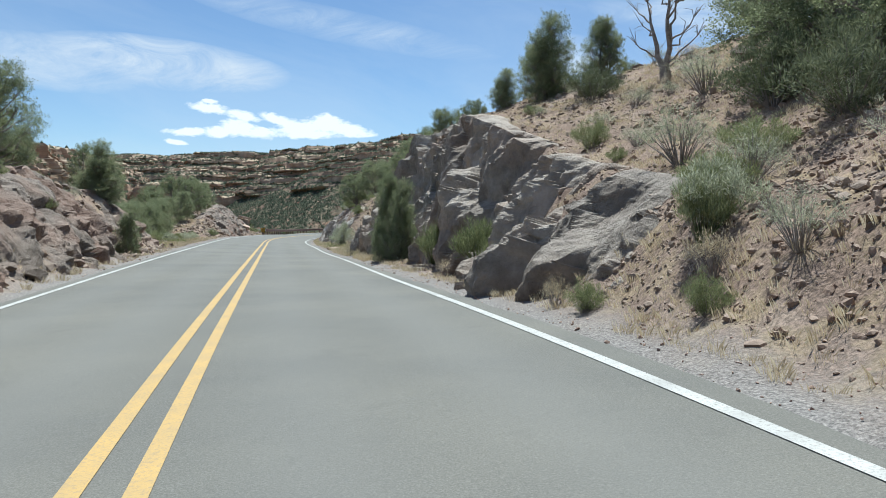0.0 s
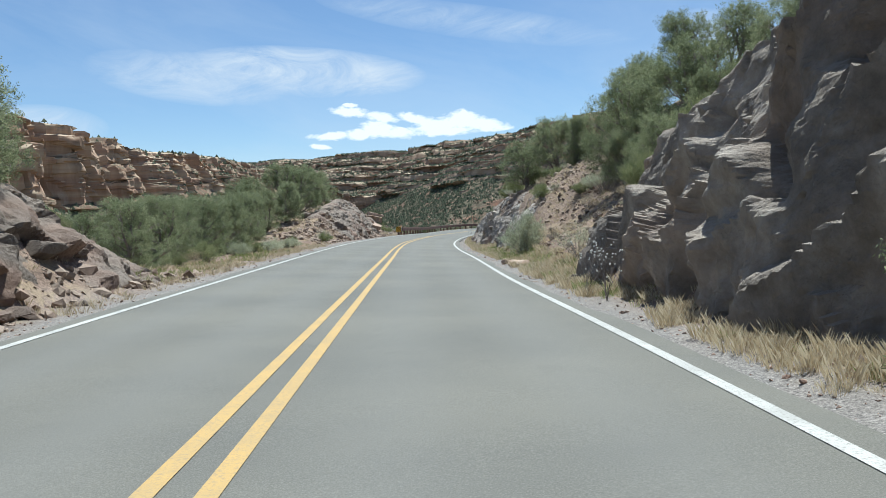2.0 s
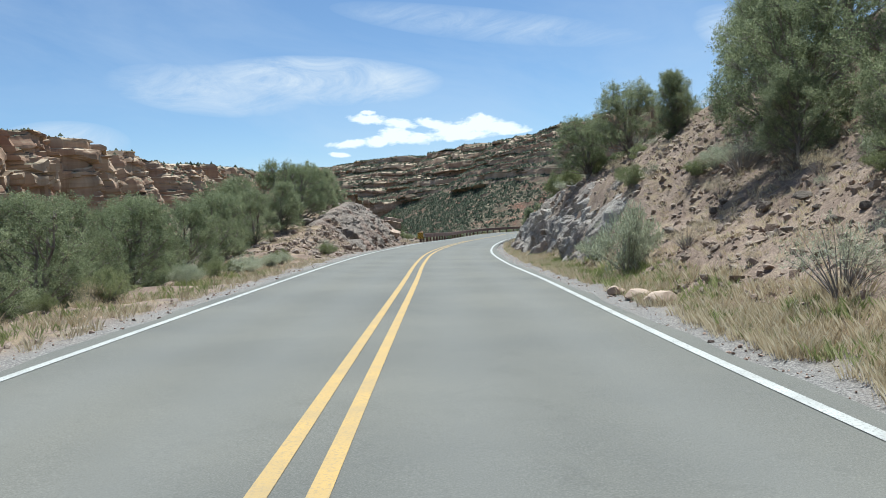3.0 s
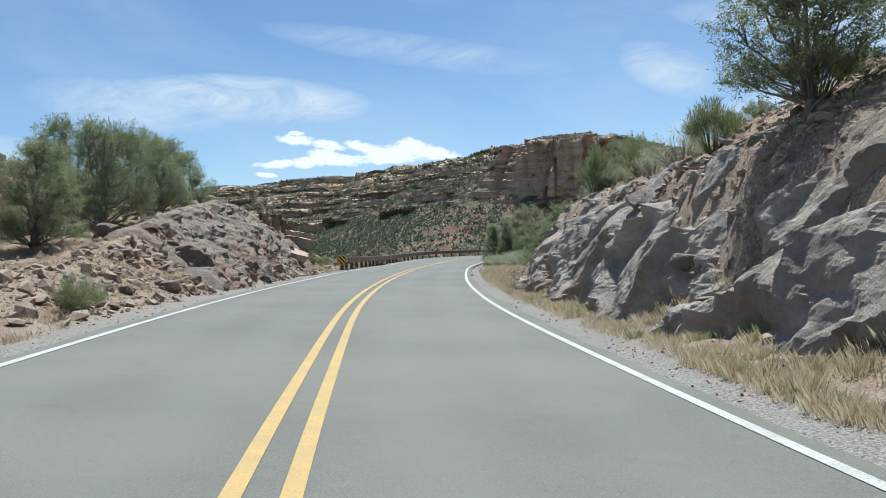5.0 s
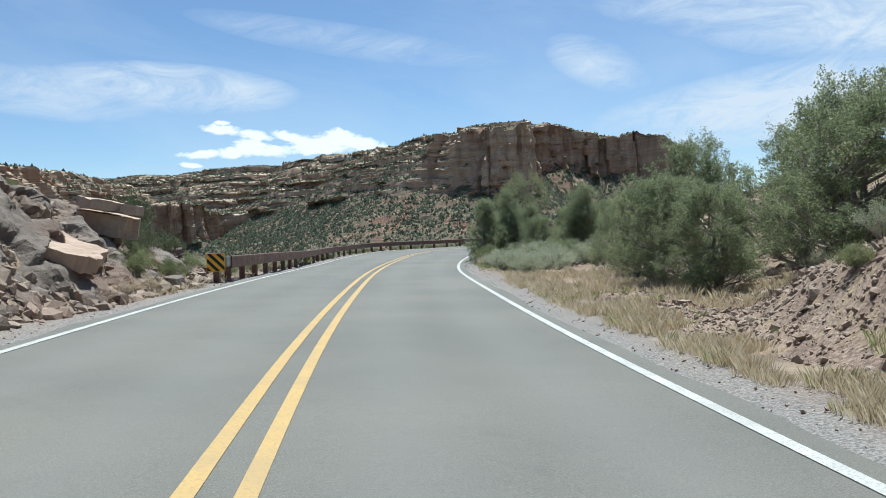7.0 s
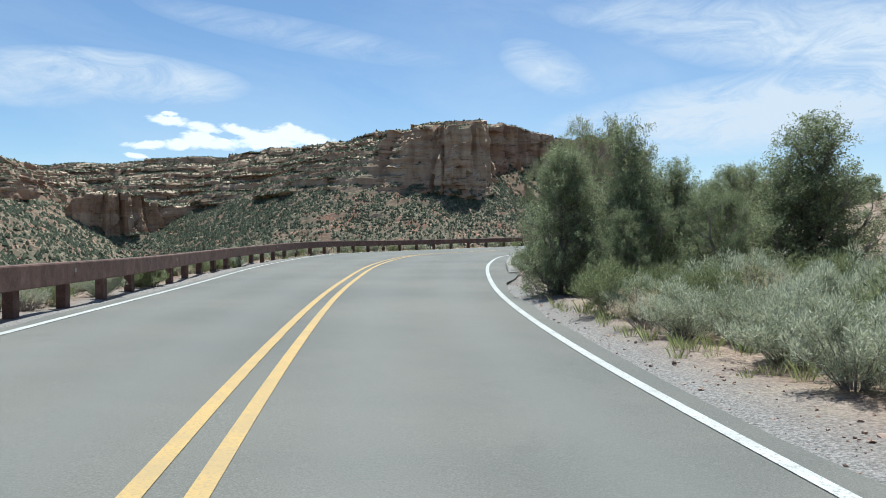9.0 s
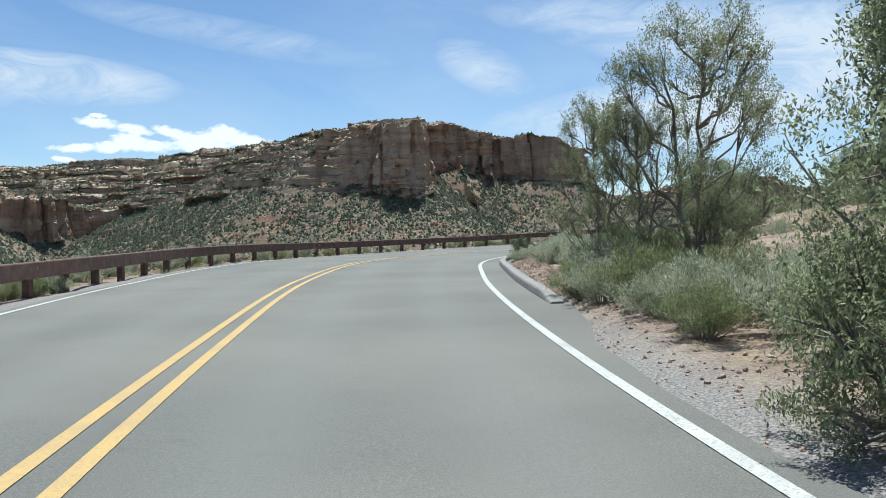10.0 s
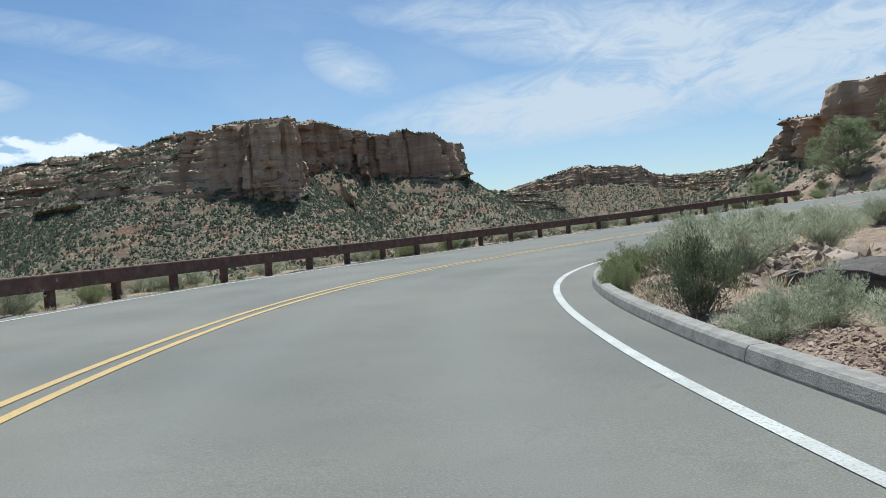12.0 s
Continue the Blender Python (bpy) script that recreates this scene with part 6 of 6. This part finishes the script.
def guardrail(s0, s1, spacing):
    c, r = at_line(np.array([s0]))
    root = thing("guardrail", pose(*place(np.array([s0]), rail_d(np.array([s0])))[0]), "long rust-brown steel guardrail on square posts along the road edge", "guardrail")
    origin = root.matrix_basis.inverted()
    s = np.arange(s0, s1, 0.5)
    p, q = place(s, rail_d(s)), at_line(s)[1]
    z = np.minimum(p[:, 2], ground_z(p[:, 0], p[:, 1]) + 0.12)
    # deep flat-faced beam with rounded upper edges: outline as sideways offset and height
    prof = np.array([(0.06, 0.715), (0.082, 0.705), (0.09, 0.685), (0.09, 0.385), (0.08, 0.37), (-0.03, 0.37), (-0.04, 0.385), (-0.04, 0.69), (-0.032, 0.708), (-0.012, 0.715)])
    seg = int(3.81 / 0.5)
    base = p[:, 2]
    for i in range(0, len(s) - 1, seg):
        j = min(i + seg, len(s) - 1)
        k = np.arange(i, j + 1)
        V = (np.concatenate([p[k, :2], base[k, None]], 1)[:, None] + np.concatenate([q[k][:, None] * prof[None, :, :1], np.broadcast_to(prof[None, :, 1:], (len(k), len(prof), 1))], 2)).reshape(-1, 3)
        f = []
        m = len(prof)
        for a in range(len(k) - 1):
            for b in range(m):
                f.append([a * m + b, a * m + (b + 1) % m, (a + 1) * m + (b + 1) % m, (a + 1) * m + b])
        f += [list(range(m))[::-1], [(len(k) - 1) * m + b for b in range(m)]]
        ob = part("beam", mesh_of("beam", V, f, RUST), root)
        ob.matrix_basis = origin
    bm = bmesh.new()
    bmesh.ops.create_cube(bm, size=1)
    bmesh.ops.scale(bm, vec=(0.15, 0.2, 1.25), verts=bm.verts)
    bmesh.ops.translate(bm, vec=(-0.11, 0, 0.035), verts=bm.verts)
    bmesh.ops.bevel(bm, geom=bm.edges[:], offset=0.008, segments=1, affect="EDGES")
    post = bpy.data.meshes.new("post")
    bm.to_mesh(post)
    bm.free()
    post.materials.append(RUST)
    bm = bmesh.new()
    bmesh.ops.create_cube(bm, size=1)
    bmesh.ops.scale(bm, vec=(0.012, 0.075, 0.075), verts=bm.verts)
    bmesh.ops.bevel(bm, geom=bm.edges[:], offset=0.004, segments=1, affect="EDGES")
    tab = bpy.data.meshes.new("reflector")
    bm.to_mesh(tab)
    bm.free()
    tab.materials.append(CONCRETE)
    ps = np.arange(s0 + 0.3, s1, spacing)
    pp, qq = place(ps, rail_d(ps)), at_line(ps)[1]
    for n in range(len(ps)):
        yaw = math.degrees(math.atan2(qq[n, 1], qq[n, 0]))
        ob = part("post", post, root)
        ob.matrix_basis = origin @ pose(pp[n, 0], pp[n, 1], pp[n, 2], 0, 0, yaw)
        if n % 4 == 2:
            ob = part("reflector", tab, root, "small pale reflector tab")
            ob.matrix_basis = origin @ pose(pp[n, 0] + qq[n, 0] * 0.093, pp[n, 1] + qq[n, 1] * 0.093, pp[n, 2] + 0.575, 0, 0, yaw)
    # grey end shoe where the beam begins
    bm = bmesh.new()
    bmesh.ops.create_cube(bm, size=1)
    bmesh.ops.scale(bm, vec=(0.1, 0.62, 0.30), verts=bm.verts)
    bmesh.ops.bevel(bm, geom=bm.edges[:], offset=0.02, segments=2, affect="EDGES")
    shoe = bpy.data.meshes.new("end_shoe")
    bm.to_mesh(shoe)
    bm.free()
    shoe.materials.append(STEEL)
    e = place(np.array([s0 - 0.25]), rail_d(np.array([s0])))[0]
    ob = part("end_shoe", shoe, root, "grey galvanised end piece")
    yaw = math.degrees(math.atan2(r[0, 1], r[0, 0]))
    ob.matrix_basis = origin @ pose(e[0], e[1], e[2] + 0.56, 0, 0, yaw)


guardrail(105.0, 203.0, 2.0)


def object_marker(s, d):
    x, y, z = on_ground(s, d)
    c, r = at_line(np.array([s]))
    yaw = math.degrees(math.atan2(r[0, 1], r[0, 0]))
    root = thing("hazard_marker", pose(x, y, z, 0, 0, yaw), "square yellow and black striped hazard marker on a brown post", "road sign")

    def box(name, size, at, mat, bevel=0.006, label=""):
        bm = bmesh.new()
        bmesh.ops.create_cube(bm, size=1)
        bmesh.ops.scale(bm, vec=size, verts=bm.verts)
        bmesh.ops.bevel(bm, geom=bm.edges[:], offset=bevel, segments=1, affect="EDGES")
        me = bpy.data.meshes.new(name)
        bm.to_mesh(me)
        bm.free()
        me.materials.append(mat)
        return part(name, me, root, label, pose(*at))

    box("post", (0.17, 0.16, 1.0), (0, 0, 0.2), RUST, 0.01)
    box("panel", (0.50, 0.012, 0.50), (0, -0.09, 0.56), SIGN_Y, 0.003)
    for k in range(-2, 3):                    # slanting stripes, cut off at the panel's edge
        bm = bmesh.new()
        u0 = k * 0.235
        lo, hi = -0.235, 0.235
        quad = [(-0.6, 0.6 + u0), (-0.6, 0.6 + u0 + 0.115), (0.6, -0.6 + u0 + 0.115), (0.6, -0.6 + u0)]

        def clip(poly, axis, bound, keep):
            out = []
            for i in range(len(poly)):
                a, b = poly[i], poly[(i + 1) % len(poly)]
                ina, inb = keep * a[axis] <= keep * bound, keep * b[axis] <= keep * bound
                if ina:
                    out.append(a)
                if ina != inb:
                    tt = (bound - a[axis]) / (b[axis] - a[axis])
                    out.append((a[0] + tt * (b[0] - a[0]), a[1] + tt * (b[1] - a[1])))
            return out

        for axis, bound, keep in ((0, hi, 1), (0, lo, -1), (1, hi, 1), (1, lo, -1)):
            quad = clip(quad, axis, bound, keep) if quad else quad
        if len(quad) < 3:
            continue
        front = [bm.verts.new((a, -0.101, 0.56 + b)) for a, b in quad]
        rear = [bm.verts.new((a, -0.0965, 0.56 + b)) for a, b in quad]
        bm.faces.new(front)
        bm.faces.new(rear[::-1])
        for i in range(len(quad)):
            bm.faces.new((front[i], front[(i + 1) % len(quad)], rear[(i + 1) % len(quad)], rear[i]))
        bmesh.ops.recalc_face_normals(bm, faces=bm.faces)
        me = bpy.data.meshes.new("stripe")
        bm.to_mesh(me)
        bm.free()
        me.materials.append(SIGN_K)
        part("stripe", me, root, "black stripe")


object_marker(104.2, -3.95)


# ---- kerb ----
def kerb(s0, s1):
    root = tagged(new("kerb"), "pale weathered concrete kerb with a gutter lip", "kerb", kind="structure")
    prof = np.array([(0.0, -0.1), (0.0, 0.02), (0.02, 0.105), (0.045, 0.13), (0.19, 0.135), (0.215, 0.12), (0.225, -0.1)])
    length = 3.05
    k0 = s0
    while k0 < s1 - 0.3:
        s = np.linspace(k0 + 0.008, min(k0 + length, s1) - 0.008, 9)
        start = smooth01((s - s0) / 1.5)
        p, q = place(s, wr(s) + 0.62), at_line(s)[1]
        zz = np.maximum(prof[None, :, 1] * np.where(prof[None, :, 1] > 0, (0.25 + 0.75 * start)[:, None], 1), -0.1)
        V = np.concatenate([p[:, None, :2] + q[:, None] * prof[None, :, :1], p[:, None, 2:] + zz[..., None]], 2).reshape(-1, 3)
        m = len(prof)
        f = []
        for a in range(len(s) - 1):
            for b in range(m - 1):
                f.append([a * m + b, (a + 1) * m + b, (a + 1) * m + b + 1, a * m + b + 1])
        f += [list(range(m)), [(len(s) - 1) * m + b for b in range(m)][::-1]]
        part("kerb_stone", mesh_of("kerb_stone", V, f, CONCRETE), root)
        k0 += length


kerb(128.4, 176.0)
